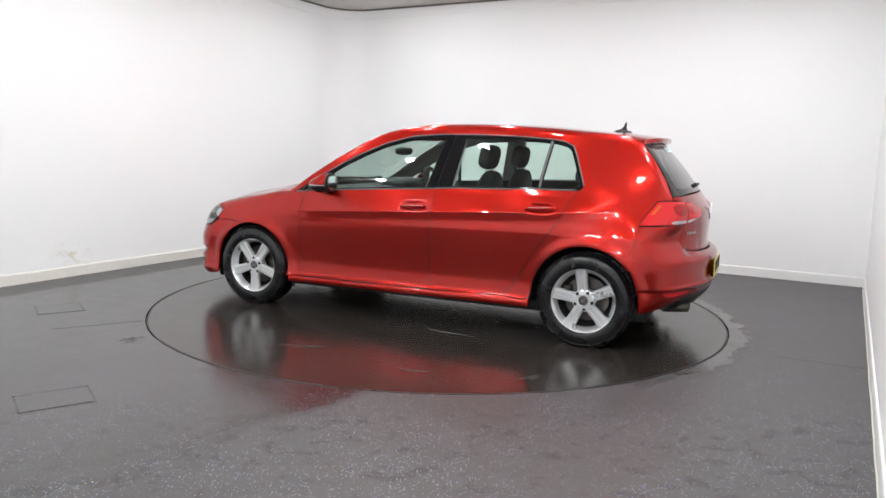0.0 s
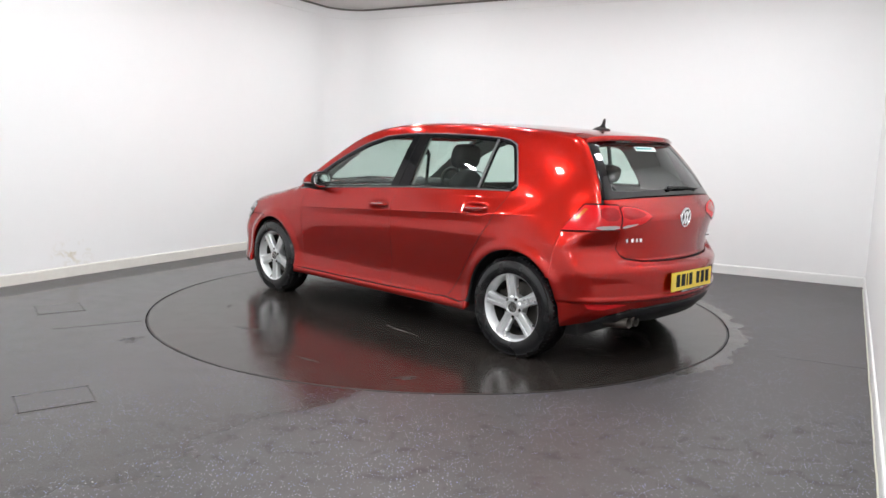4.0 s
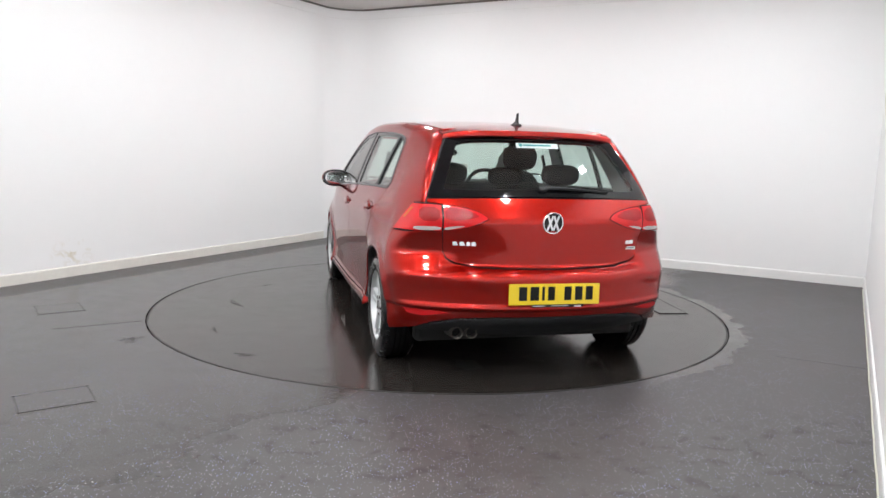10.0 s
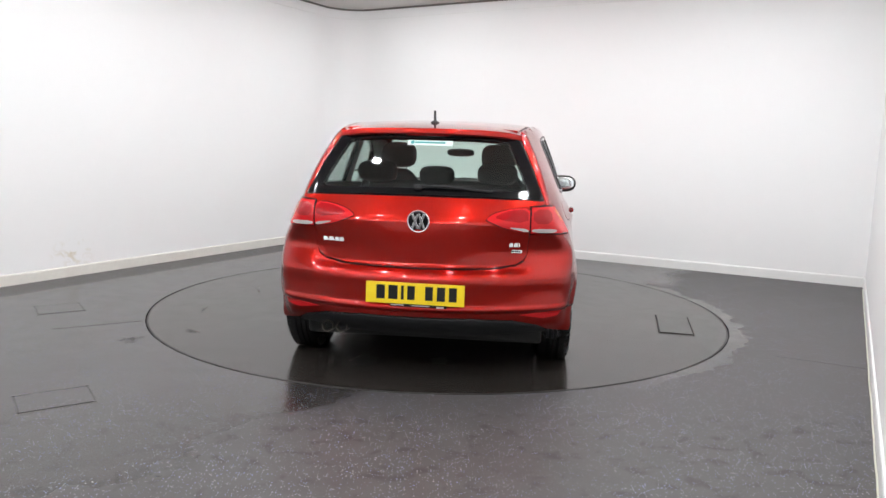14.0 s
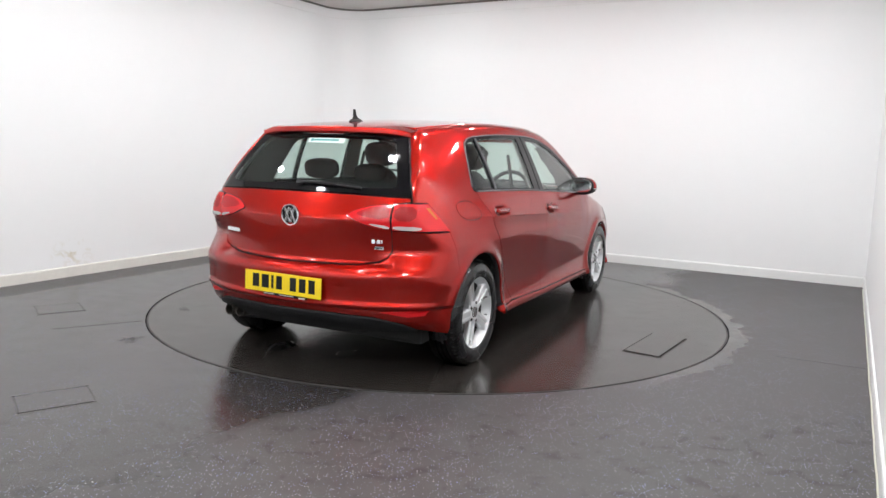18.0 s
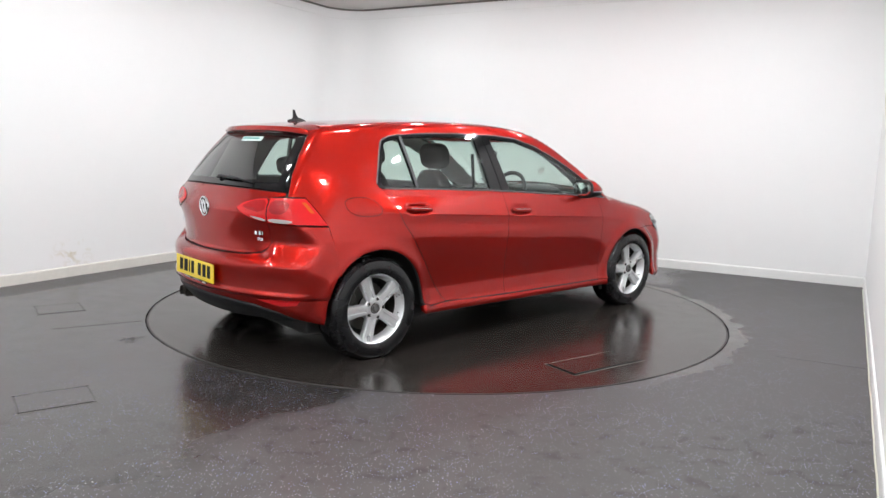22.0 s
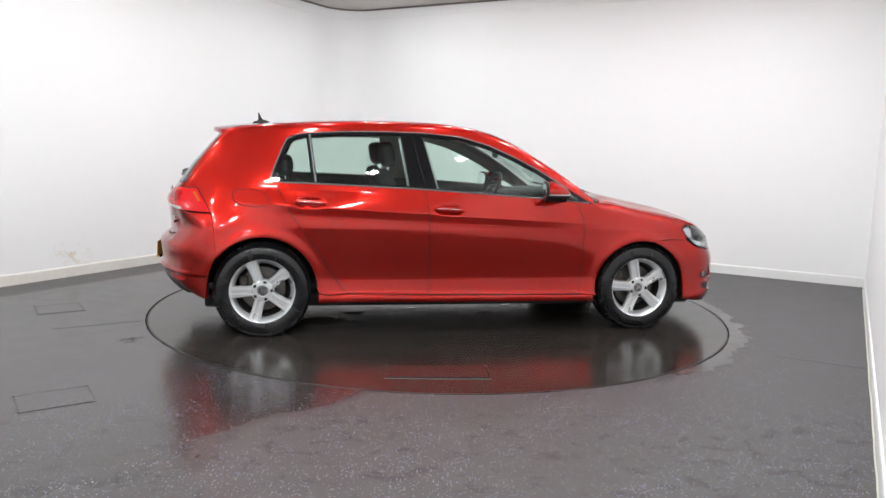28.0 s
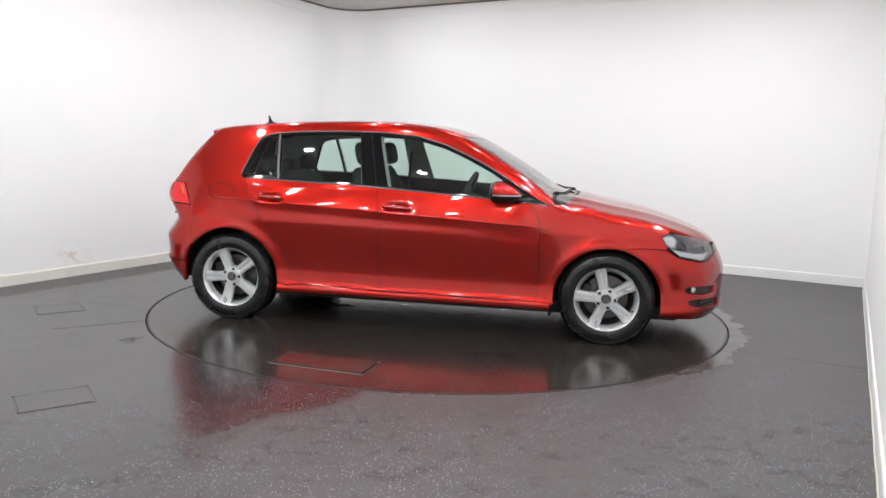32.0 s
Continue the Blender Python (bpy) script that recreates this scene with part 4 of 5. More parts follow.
    grille = [wrap_f(2.01, 0.44, 0.656), wrap_f(2.1, 0.2, 0.69), wrap_f(2.1, 0, 0.695), wrap_f(2.1, -0.2, 0.69), wrap_f(2.01, -0.44, 0.656), wrap_f(2.016, -0.51, 0.612), wrap_f(2.1, 0, 0.648), wrap_f(2.016, 0.51, 0.612)]
    panel("upper_grille", "wrap_front", grille, BLACK_GLOSS, car, "black upper grille strip", cell=0.03)
    for s, base in zip((1, -1), panel("headlamp", "wrap_front", lamp, HOUSING, car, "clear headlamp with chrome reflectors in a dark housing", mirror=True, lift=-0.030, depth=0, gap=0)):
        for nm, poly, mat, up in (("lamp_bezel", soft_line([wrap_f(1.70, 0.815, 0.668), wrap_f(1.80, 0.76, 0.640), wrap_f(1.93, 0.64, 0.622), wrap_f(2.0, 0.52, 0.628), wrap_f(2.012, 0.53, 0.612), wrap_f(1.963, 0.637, 0.582), wrap_f(1.90, 0.72, 0.585), wrap_f(1.767, 0.808, 0.614)], rounds=1), HEAD_GREY, -0.014),
                                  ("indicator_reflector", soft_line([wrap_f(1.660, 0.83, 0.722), wrap_f(1.712, 0.78, 0.756), wrap_f(1.748, 0.77, 0.742), wrap_f(1.742, 0.79, 0.672), wrap_f(1.705, 0.80, 0.676)], rounds=1), HEAD_GREY, -0.016)):
            pair = panel(nm, "wrap_front", poly, mat, base, mirror=True, lift=up, gap=0, depth=0.01, cell=0.015)
            bpy.data.objects.remove(pair[0 if s < 0 else 1])
        for x, y, z, r in ((1.79, 0.76, 0.672, 0.030), (1.93, 0.62, 0.650, 0.030)):
            p = onto("wrap_front", [wrap_f(x, y, z)])
            c = (p - normal_at(p) * 0.022)[0]
            part("reflector", blob(0.05, r * 2, r * 1.7, 2, (c[0], s * c[1], z), (0, 0, s * 35)), BLACK_GLOSS, base, smooth=True)
        pair = panel("lamp_rim", "wrap_front", lamp, BLACK_GLOSS, base, "black edge of the lamp", holes=[shrink(lamp, 0.011)], mirror=True, lift=0.0005, depth=0.02, gap=0.002, cell=0.012)
        bpy.data.objects.remove(pair[0 if s < 0 else 1])
        pair = panel("lens", "wrap_front", lamp, LAMP_GLASS, base, "clear lamp lens", mirror=True, lift=0.002, depth=0, gap=0.002)
        bpy.data.objects.remove(pair[0 if s < 0 else 1])
    # tail lamps: an outer lamp on the flank and an inner one on the tailgate
    out = [flank_at(-1.728, 0.955), tail_at(0.655, 0.957), tail_at(0.5868, 0.953), tail_at(0.587, 0.90), tail_at(0.5872, 0.86), tail_at(0.5875, 0.812), tail_at(0.66, 0.814), tail_at(0.715, 0.810), flank_at(-1.637, 0.803), flank_at(-1.680, 0.88)]
    inn = soft_line([(0.586, 0.951), (0.487, 0.945), (0.392, 0.920), (0.348, 0.885), (0.36, 0.874), (0.47, 0.832), (0.586, 0.812), (0.586, 0.88)], rounds=1)
    for nm, kind, poly in (("tail_lamp", "wrap_rear", out), ("gate_lamp", "rear", inn)):
        bases = panel(nm, kind, poly, BLACK_GLOSS, car, "red and clear tail lamp with a dark edge", mirror=True, lift=0.003, gap=0.0004, depth=0.012)
        for base, s in zip(bases, (1, -1)):
            flip = [0, 1][s < 0]
            if nm == "tail_lamp":
                lens = [("red_lens", RED_LENS, shrink(out, 0.0042), 0.0055),
                        ("brake_lens", RED_DEEP, soft_line([tail_at(0.69, 0.938), tail_at(0.598, 0.938), tail_at(0.598, 0.868), tail_at(0.70, 0.866)], rounds=1), 0.0072),
                        ("reversing_strip", CLEAR_LENS, soft_line([tail_at(0.722, 0.838), tail_at(0.596, 0.840), tail_at(0.596, 0.820), tail_at(0.730, 0.818)], rounds=1), 0.0072),
                        ("marker_lens", AMBER, [flank_at(-1.735, 0.930), flank_at(-1.757, 0.930), flank_at(-1.720, 0.872), flank_at(-1.700, 0.872)], 0.0070)]
            else:
                lens = [("red_lens", RED_LENS, shrink(inn, 0.0042), 0.0055),
                        ("inner_lens", RED_DEEP, soft_line([(0.574, 0.938), (0.48, 0.932), (0.41, 0.905), (0.40, 0.888), (0.574, 0.866)], rounds=1), 0.0072),
                        ("reversing_strip", CLEAR_LENS, soft_line([(0.576, 0.838), (0.49, 0.849), (0.475, 0.845), (0.576, 0.820)], rounds=1), 0.0072)]
            for ln, mat, poly2, up in lens:
                pair = panel(ln, kind, poly2, mat, base, "", mirror=True, lift=up, gap=0, depth=0.004, cell=0.016)
                bpy.data.objects.remove(pair[1 - flip])
    refl = [flank_at(-1.80, 0.391), tail_at(0.70, 0.391), tail_at(0.55, 0.377), tail_at(0.68, 0.352), flank_at(-1.81, 0.362)]
    panel("bumper_reflector", "wrap_rear", refl, RED_LENS, car, "narrow red reflector in the bumper", mirror=True, lift=0.003, gap=0, depth=0.004, cell=0.015)
    # spoiler over the rear screen: a blade that carries the roof line on
    n, rows = 28, []
    for k in range(n + 1):
        y = -0.522 + 1.044 * k / n
        e = abs(y) / 0.522
        tip = -1.690 + 0.095 * e ** 2.6
        z = lambda x: float(ROOF_C(np.array(x))) - CROWN * (y / 0.55) ** 2 - 0.020 * e ** 6
        xs = [-1.40, -1.46, -1.54, -1.60, tip + 0.02, tip + 0.006]
        sec = [(x, z(x) + 0.005) for x in xs] + [(tip, z(tip) - 0.006), (tip + 0.002, z(tip) - 0.022), (tip + 0.012, z(tip) - 0.028), (-1.56, z(-1.56) - 0.060), (-1.42, z(-1.42) - 0.03)]
        rows.append([(x, y, zz) for x, zz in sec])
    m = len(rows[0])
    verts = [v for r in rows for v in r]
    faces = [(k * m + a, k * m + (a + 1) % m, (k + 1) * m + (a + 1) % m, (k + 1) * m + a) for k in range(n) for a in range(m)] + [tuple(range(m))[::-1], tuple(n * m + a for a in range(m))]
    bm = bmesh.new()
    vs = [bm.verts.new(v) for v in verts]
    for f in faces:
        bm.faces.new([vs[a] for a in f])
    part("spoiler", bm, PAINT, car, "red roof spoiler over the rear screen", smooth=True, edge=38)
    part("brake_light", tube([(-1.664 + 0.10 * (abs(y) / 0.505) ** 2.6, y, 1.326) for y in (-0.12, -0.06, 0, 0.06, 0.12)], 0.006), RED_DEEP, car, "narrow red high brake light")
    # cowl at the foot of the windscreen
    cowl = [(1.0, 0.735), (1.08, 0.6), (1.15, 0.3), (1.17, 0), (1.15, -0.3), (1.08, -0.6), (1.0, -0.735), (0.93, -0.70), (1.0, -0.55), (1.08, -0.28), (1.10, 0), (1.08, 0.28), (1.0, 0.55), (0.93, 0.70)]
    panel("scuttle_panel", "top", cowl, BLACK_PLASTIC, car, "black plastic scuttle under the windscreen", cell=0.03, lift=-0.006)


FRONT_PANE = [(-0.272, 1.333), (-0.012, 1.316), (0.19, 1.263), (0.36, 1.193), (0.519, 1.114), (0.60, 1.065), (0.615, 0.943), (0.45, 0.956), (-0.02, 0.981), (-0.178, 0.988)]
REAR_PANE = [(-0.412, 1.333), (-0.53, 1.335), (-0.80, 1.327), (-1.008, 1.311), (-0.968, 1.017), (-0.36, 1.0)]
QUARTER = [(-1.030, 1.308), (-1.06, 1.305), (-1.125, 1.289), (-1.155, 1.262), (-1.222, 1.10), (-1.243, 1.042), (-1.232, 1.021), (-0.990, 1.017)]
SAIL = [(0.645, 1.035), (0.655, 0.943), (0.85, 0.922), (0.80, 0.955), (0.74, 0.988)]


def glazing(car):
    dlo = [(0.925, 0.905)] + DLO_LOW[1:] + DLO_TOP + [(0.86, 0.935)]
    frames = panel("window_surround", "side", dlo, BLACK_GLOSS, car, "gloss black window surround and pillars", holes=[FRONT_PANE, REAR_PANE, QUARTER, SAIL], mirror=True, gap=0.001, lift=0.001, depth=0.022)
    for nm, poly, lab in (("door_glass", FRONT_PANE, "clear green-tinted front door glass"), ("door_glass", REAR_PANE, "clear green-tinted rear door glass"), ("quarter_glass", QUARTER, "fixed rear quarter glass"), ("sail_glass", SAIL, "small front corner glass")):
        panel(nm, "side", poly, SIDE_GLASS, car, lab, mirror=True, gap=-0.003, lift=-0.004, depth=0, cell=0.05)
    # bright lower seal, divider bar and door seam in the pillar
    for s in (1, -1):
        for nm, pts, mat, r in (("window_seal", [(0.90, 0.912)] + lerp_line(DLO_LOW[1:], 22), DULL_TRIM, 0.005),
                                ("window_seal", lerp_line(DLO_TOP[1:], 34), DULL_TRIM, 0.005),
                                ("window_divider", lerp_line([(-1.019, 1.318), (-0.979, 1.012)], 8), DULL_TRIM, 0.009),
                                ("pillar_seam", lerp_line([(-0.338, 1.350), (-0.256, 0.985)], 10), GAP, 0.003)):
            p = onto("side", pts)
            p = p + normal_at(p) * 0.001
            part(nm, tube([(a, b * s, c) for a, b, c in p], r), mat, car, smooth=True)


def car_empty():
    return tagged(new("car"), "red metallic five-door hatchback car on the turntable, wet tyres", "car")


def wheel(car, x, y, spin):
    """Five broad spokes; the outer face looks along +y."""
    bm = lathe([(0.196, -0.19), (0.205, -0.185), (0.188, -0.15), (0.188, -0.045), (0.200, -0.020), (0.2145, -0.006), (0.2165, 0.001), (0.212, 0.004), (0.2045, -0.002), (0.192, -0.03), (0.180, -0.05), (0.180, -0.15), (0.19, -0.19)], 64)
    merge(bm, lathe([(0, -0.075), (0.075, -0.075), (0.075, -0.022), (0.062, -0.013), (0.040, -0.011), (0.034, -0.016), (0, -0.016)], 40))
    for i in range(5):
        a = radians(spin + 72 * i)
        tmp = bmesh.new()
        # stations along the spoke: radius, half width, face depth, groove
        rows = [(0.045, 0.036, -0.014), (0.075, 0.0335, -0.013), (0.11, 0.034, -0.012), (0.15, 0.0365, -0.011), (0.185, 0.0395, -0.010), (0.206, 0.0425, -0.006)]
        rings = []
        for r, w, d in rows:
            sec = [(-w, -0.050), (-w, d - 0.012), (-w + 0.006, d - 0.001), (-0.013, d), (-0.009, d - 0.007), (0.009, d - 0.007), (0.013, d), (w - 0.006, d - 0.001), (w, d - 0.012), (w, -0.050)]
            rings.append([tmp.verts.new((u, v, r)) for u, v in sec])
        for p, q in zip(rings, rings[1:]):
            for k in range(len(p) - 1):
                tmp.faces.new((p[k], p[k + 1], q[k + 1], q[k]))
            tmp.faces.new((p[-1], p[0], q[0], q[-1]))
        tmp.faces.new(rings[0])
        tmp.faces.new(rings[-1][::-1])
        bmesh.ops.transform(tmp, matrix=Matrix.Rotation(-a, 4, "Y"), verts=tmp.verts)
        merge(bm, tmp)
    w = part("wheel", bm, ALLOY, car, "silver five-spoke alloy wheel", smooth=True, edge=28)
    w.matrix_basis = pose(x, y, HUB_Z + x * 0.0045, 0, 0, 0 if y > 0 else 180)
    R = TYRE_R
    prof = [(0.203, -0.012), (0.212, 0.006), (0.2185, 0.010), (0.224, 0.011), (0.232, 0.013), (0.250, 0.0145), (0.268, 0.012), (0.288, 0.004), (0.291, 0.005), (0.294, -0.001), (R - 0.006, -0.012), (R, -0.028)]
    for g in (-0.062, -0.092, -0.122):
        prof += [(R, g + 0.005), (R - 0.007, g + 0.003), (R - 0.007, g - 0.003), (R, g - 0.005)]
    prof += [(R, -0.155), (R - 0.006, -0.172), (0.28, -0.19), (0.25, -0.203), (0.21, -0.195), (0.203, -0.18)]
    bm = lathe(prof, 72, closed=True)
    for v in bm.verts:                                        # flattened where it bears on the deck
        low = max(0.0, -v.co.z - HUB_Z + 0.006) / 0.017
        v.co.z = max(v.co.z, 0.0015 - HUB_Z)
        v.co.y += 0.006 * low * (1 if v.co.y > -0.09 else -1)
    part("tyre", bm, RUBBER, w, "black road tyre with wet sidewall", smooth=True, edge=35)
    # shoulder blocks of the tread
    bm = bmesh.new()
    for i in range(64):
        a = 2 * math.pi * i / 64
        box(0.005, 0.024, 0.004, (math.sin(a) * (R - 0.0035), -0.022, math.cos(a) * (R - 0.0035)), (0, math.degrees(a), 0), bm=bm)
    tagged(part("tread_sipes", bm, GAP, w), kind="stuff")
    part("hub_cap", lathe([(0, -0.009), (0.022, -0.010), (0.030, -0.0105), (0.031, -0.014), (0.033, -0.018), (0, -0.018)], 32), DARK_METAL, w, "round dark hub cap with a plain badge", smooth=True)
    bm = bmesh.new()
    merge(bm, lathe([(0.0255, -0.0085), (0.029, -0.0085), (0.029, -0.011), (0.0255, -0.011)], 28, closed=True))
    for u, tilt in ((-0.011, 22), (-0.004, -22), (0.004, 22), (0.011, -22)):
        box(0.004, 0.002, 0.036, (u, -0.0085, 0), (0, tilt, 0), bm=bm)
    part("cap_badge", bm, CHROME, w, "plain bright badge strokes")
    for i in range(5):
        a = radians(spin + 36 + 72 * i)
        m = pose(-math.sin(a) * 0.054, 0, math.cos(a) * 0.054)
        part("bolt_hole", lathe([(0, -0.0125), (0.0125, -0.0122), (0.0135, -0.016), (0, -0.016)], 16, m), GAP, w)
        part("wheel_bolt", lathe([(0, -0.0085), (0.006, -0.009), (0.0075, -0.0125), (0, -0.0125)], 6, m), DARK_METAL, w)
    part("rim_barrel", lathe([(0.179, -0.052), (0.1795, -0.06), (0.1795, -0.188), (0.176, -0.188), (0.176, -0.06)], 48, closed=True), DARK_METAL, w, "shaded inside of the rim", smooth=True)
    part("brake_shield", lathe([(0, -0.140), (0.176, -0.140), (0.176, -0.146), (0, -0.146)], 40), UNDER, w, "dark splash shield behind the disc")
    part("brake_disc", lathe([(0.06, -0.11), (0.145, -0.11), (0.147, -0.114), (0.147, -0.128), (0.06, -0.13)], 40), DISC, w, "grey steel brake disc", smooth=True)
    bm = box(0.06, 0.05, 0.11, (0.125, -0.10, 0.03), bevel=0.012)
    part("brake_caliper", bm, DARK_METAL, w)
    a = radians(spin + 108 + 18)
    part("valve", tube([(-math.sin(a) * 0.193, -0.03, math.cos(a) * 0.193), (-math.sin(a) * 0.183, -0.012, math.cos(a) * 0.183)], 0.004), GAP, w)


def blob(sx, sy, sz, e=2.6, at=(0, 0, 0), turn=(0, 0, 0), n=20, bm=None, cut=None):
    """A rounded block: a superellipsoid."""
    bm = bm or bmesh.new()
    tmp = bmesh.new()
    bmesh.ops.create_uvsphere(tmp, u_segments=n * 2, v_segments=n, radius=1)
    for v in tmp.verts:
        k = (abs(v.co.x) ** e + abs(v.co.y) ** e + abs(v.co.z) ** e) ** (-1 / e)
        v.co = v.co * k
        v.co = Vector((v.co.x * sx / 2, v.co.y * sy / 2, v.co.z * sz / 2))
    if cut:
        bmesh.ops.bisect_plane(tmp, geom=list(tmp.verts) + list(tmp.edges) + list(tmp.faces), plane_co=cut[0], plane_no=cut[1], clear_outer=True)
        bmesh.ops.holes_fill(tmp, edges=[e2 for e2 in tmp.edges if e2.is_boundary], sides=0)
    bmesh.ops.transform(tmp, matrix=pose(*at, *turn), verts=tmp.verts)
    return merge(bm, tmp)


def mirror_shell(lo, hi, grow=1.0):
    """A slice of the door mirror's shell between two heights: blunt behind, drawn out to the front and outside."""
    bm = blob(0.25 * grow, 0.215 * grow, 0.140 * grow, 2.3, n=22)
    for v in bm.verts:
        k = max(0.0, v.co.x) / 0.125
        v.co.z = v.co.z * (1 - 0.42 * k) - 0.020 * k
        v.co.y *= 1 - 0.22 * k
    for co, no in (((-0.052, 0, 0), (-1, 0, 0)), ((0, 0, lo), (0, 0, -1)), ((0, 0, hi), (0, 0, 1))):
        bmesh.ops.bisect_plane(bm, geom=list(bm.verts) + list(bm.edges) + list(bm.faces), plane_co=co, plane_no=no, clear_outer=True)
        bmesh.ops.holes_fill(bm, edges=[e for e in bm.edges if e.is_boundary], sides=0)
    return bm


def mirror_of_door(car, s):
    """Door mirror: painted cap over a black base, a lit strip between them, glass facing back."""
    m4 = pose(0.612, s * 0.892, 0.988, 0, 0, s * 9)

    def put(name, bm, mat, parent, label=""):
        bmesh.ops.transform(bm, matrix=m4, verts=bm.verts)
        return part(name, bm, mat, parent, label, smooth=True)
    m = put("door_mirror", mirror_shell(-0.012, 0.2), PAINT, car, "door mirror with red cap and black housing")
    put("repeater", mirror_shell(-0.021, -0.0125, 0.985), CLEAR_LENS, m, "clear indicator strip")
    put("mirror_housing", mirror_shell(-0.2, -0.0215, 0.985), BLACK_PLASTIC, m, "black lower housing")
    put("mirror_rim", blob(0.034, 0.216, 0.140, 2.5, (-0.046, 0, 0)), BLACK_PLASTIC, m, "black rim round the glass")
    put("mirror_glass", blob(0.010, 0.176, 0.106, 2.8, (-0.0605, s * 0.004, 0.003), (0, 3, 0)), CHROME, m, "silvered mirror glass")
    part("mirror_arm", blob(0.13, 0.13, 0.042, 2.6, (0.675, s * 0.825, 0.930), (s * 12, 0, s * 18)), BLACK_PLASTIC, m, smooth=True)


def handle(car, x, z, s):
    p = onto("side", [(x - 0.09, z + 0.004), (x, z), (x + 0.09, z - 0.005)])
    h = part("door_handle", blob(0.205, 0.020, 0.034, 3.0, (x, s * (p[:, 1].mean() + 0.016), z), (0, 2.6, 0)), PAINT, car, "red painted pull handle", smooth=True)
    part("handle_shadow_gap", blob(0.15, 0.006, 0.022, 2.5, (x, s * (p[1, 1] + 0.0035), z - 0.012), (0, 2.6, 0)), GAP, h, smooth=True)
    part("handle_strip", blob(0.17, 0.004, 0.004, 2.5, (x, s * (p[:, 1].mean() + 0.0255), z + 0.004), (0, 2.6, 0)), CHROME, h, smooth=True)


def rear_fittings(car):
    # number plate with plain character bars
    plate = part("number_plate", box(0.005, 0.522, 0.113, bevel=0.0015), PLATE_YELLOW, car, "yellow number plate with plain black bars")
    plate.matrix_basis = pose(-2.0635, 0.0, 0.491, 0.5, 1, 0)
    for y, w in ((0.182, 0.055), (0.116, 0.060), (0.066, 0.018), (0.020, 0.048), (-0.075, 0.050), (-0.138, 0.052), (-0.200, 0.050)):
        part("plate_bar", box(0.002, w * 0.82, 0.074, (-0.0032, y, 0.004)), GAP, plate)
    for y in (0.238, -0.238):
        part("plate_screw", lathe([(0, 0.002), (0.005, 0.0015), (0.006, 0)], 12, pose(-0.0028, y, 0, 0, 0, 90)), PLATE_YELLOW, plate)
    part("plate_holder", box(0.006, 0.30, 0.018, (0.001, -0.02, -0.062), bevel=0.001), BLACK_GLOSS, plate, "black plate holder strip")
    part("holder_bar", box(0.002, 0.07, 0.005, (-0.003, 0.09, -0.063)), CLEAR_LENS, plate)
    part("holder_bar", box(0.002, 0.10, 0.004, (-0.003, -0.03, -0.063)), CLEAR_LENS, plate)
    part("holder_bar", box(0.002, 0.04, 0.009, (-0.003, -0.135, -0.066)), CLEAR_LENS, plate)
    # round badge, plain strokes
    b = onto("rear", [(0.0, 0.866)])[0]
    badge = part("rear_badge", lathe([(0.050, 0.004), (0.052, 0.009), (0.0565, 0.010), (0.060, 0.007), (0.061, 0), (0.050, 0)], 48, closed=True), CHROME, car, "round chrome ring badge with plain strokes", smooth=True)
    badge.matrix_basis = pose(b[0] - 0.001, 0, 0.866, 0, 0, 90) @ pose(0, 0, 0, -4)
    part("badge_ground", lathe([(0, 0.004), (0.051, 0.004), (0.051, 0)], 40), BLACK_GLOSS, badge)
    bm = bmesh.new()
    for u, tilt in ((-0.017, 21), (-0.017, -21), (0.017, 21), (0.017, -21)):
        box(0.013, 0.006, 0.086, (u, 0.006 + 0.0002 * tilt / 21, 0), (0, tilt, 0), bevel=0.0015, bm=bm)
    part("badge_strokes", bm, CHROME, badge)
    for nm, y0, ws, z, hh, mat, lab in (("model_badge", 0.535, (0.034, 0.036, 0.026, 0.028), 0.748, 0.022, CHROME, "chrome model badge as plain blocks"), ("engine_badge", -0.478, (0.024, 0.026, 0.010), 0.750, 0.022, CHROME, "chrome engine badge as plain blocks"),
                                        ("trim_badge", -0.455, (0.096,), 0.716, 0.017, CHROME, "small pale trim badge")):
        y, top = y0, None
        for w in ws:
            p = onto("rear", [(y - w / 2, z)])[0]
            o = part(nm if top is None else "badge_block", box(0.004, w - 0.003, hh, (p[0] - 0.002, y - w / 2, z), bevel=0.001), mat, top or car, lab if top is None else "")
            top = top or o
            y -= w
        if nm == "trim_badge":
            part("badge_bar", box(0.001, 0.075, 0.006, (p[0] - 0.0045, y0 - 0.048, z)), BLACK_GLOSS, top)
    # rear wiper
    def scr(y, z, up):
        p = onto("rear", [(y, z)])
        return tuple((p + normal_at(p) * up)[0])
    wiper = part("rear_wiper", tube([scr(0.02, 1.040, 0.014), scr(-0.10, 1.038, 0.018), scr(-0.22, 1.034, 0.014)], 0.007), BLACK_PLASTIC, car, "black rear wiper resting on the glass", smooth=True)
    part("wiper_boss", blob(0.035, 0.05, 0.022, 2.5, scr(0.02, 1.038, 0.008), (0, -45, 0)), BLACK_PLASTIC, wiper, smooth=True)
    part("wiper_blade", tube([scr(-0.02, 1.044, 0.008), scr(-0.2, 1.036, 0.007), scr(-0.375, 1.024, 0.006)], 0.006), BLACK_PLASTIC, wiper, smooth=True)
    # dealer sticker inside the glass: pale strip with plain bars
    a, b2 = scr(0.115, 1.288, 0.003), scr(-0.14, 1.266, 0.003)
    st = part("window_sticker", box(0.002, 0.255, 0.036, bevel=0.0006), STICKER, car, "pale window sticker with plain teal bars")
    st.matrix_basis = pose((a[0] + b2[0]) / 2, -0.014, (a[2] + b2[2]) / 2, 0, 40, 0)
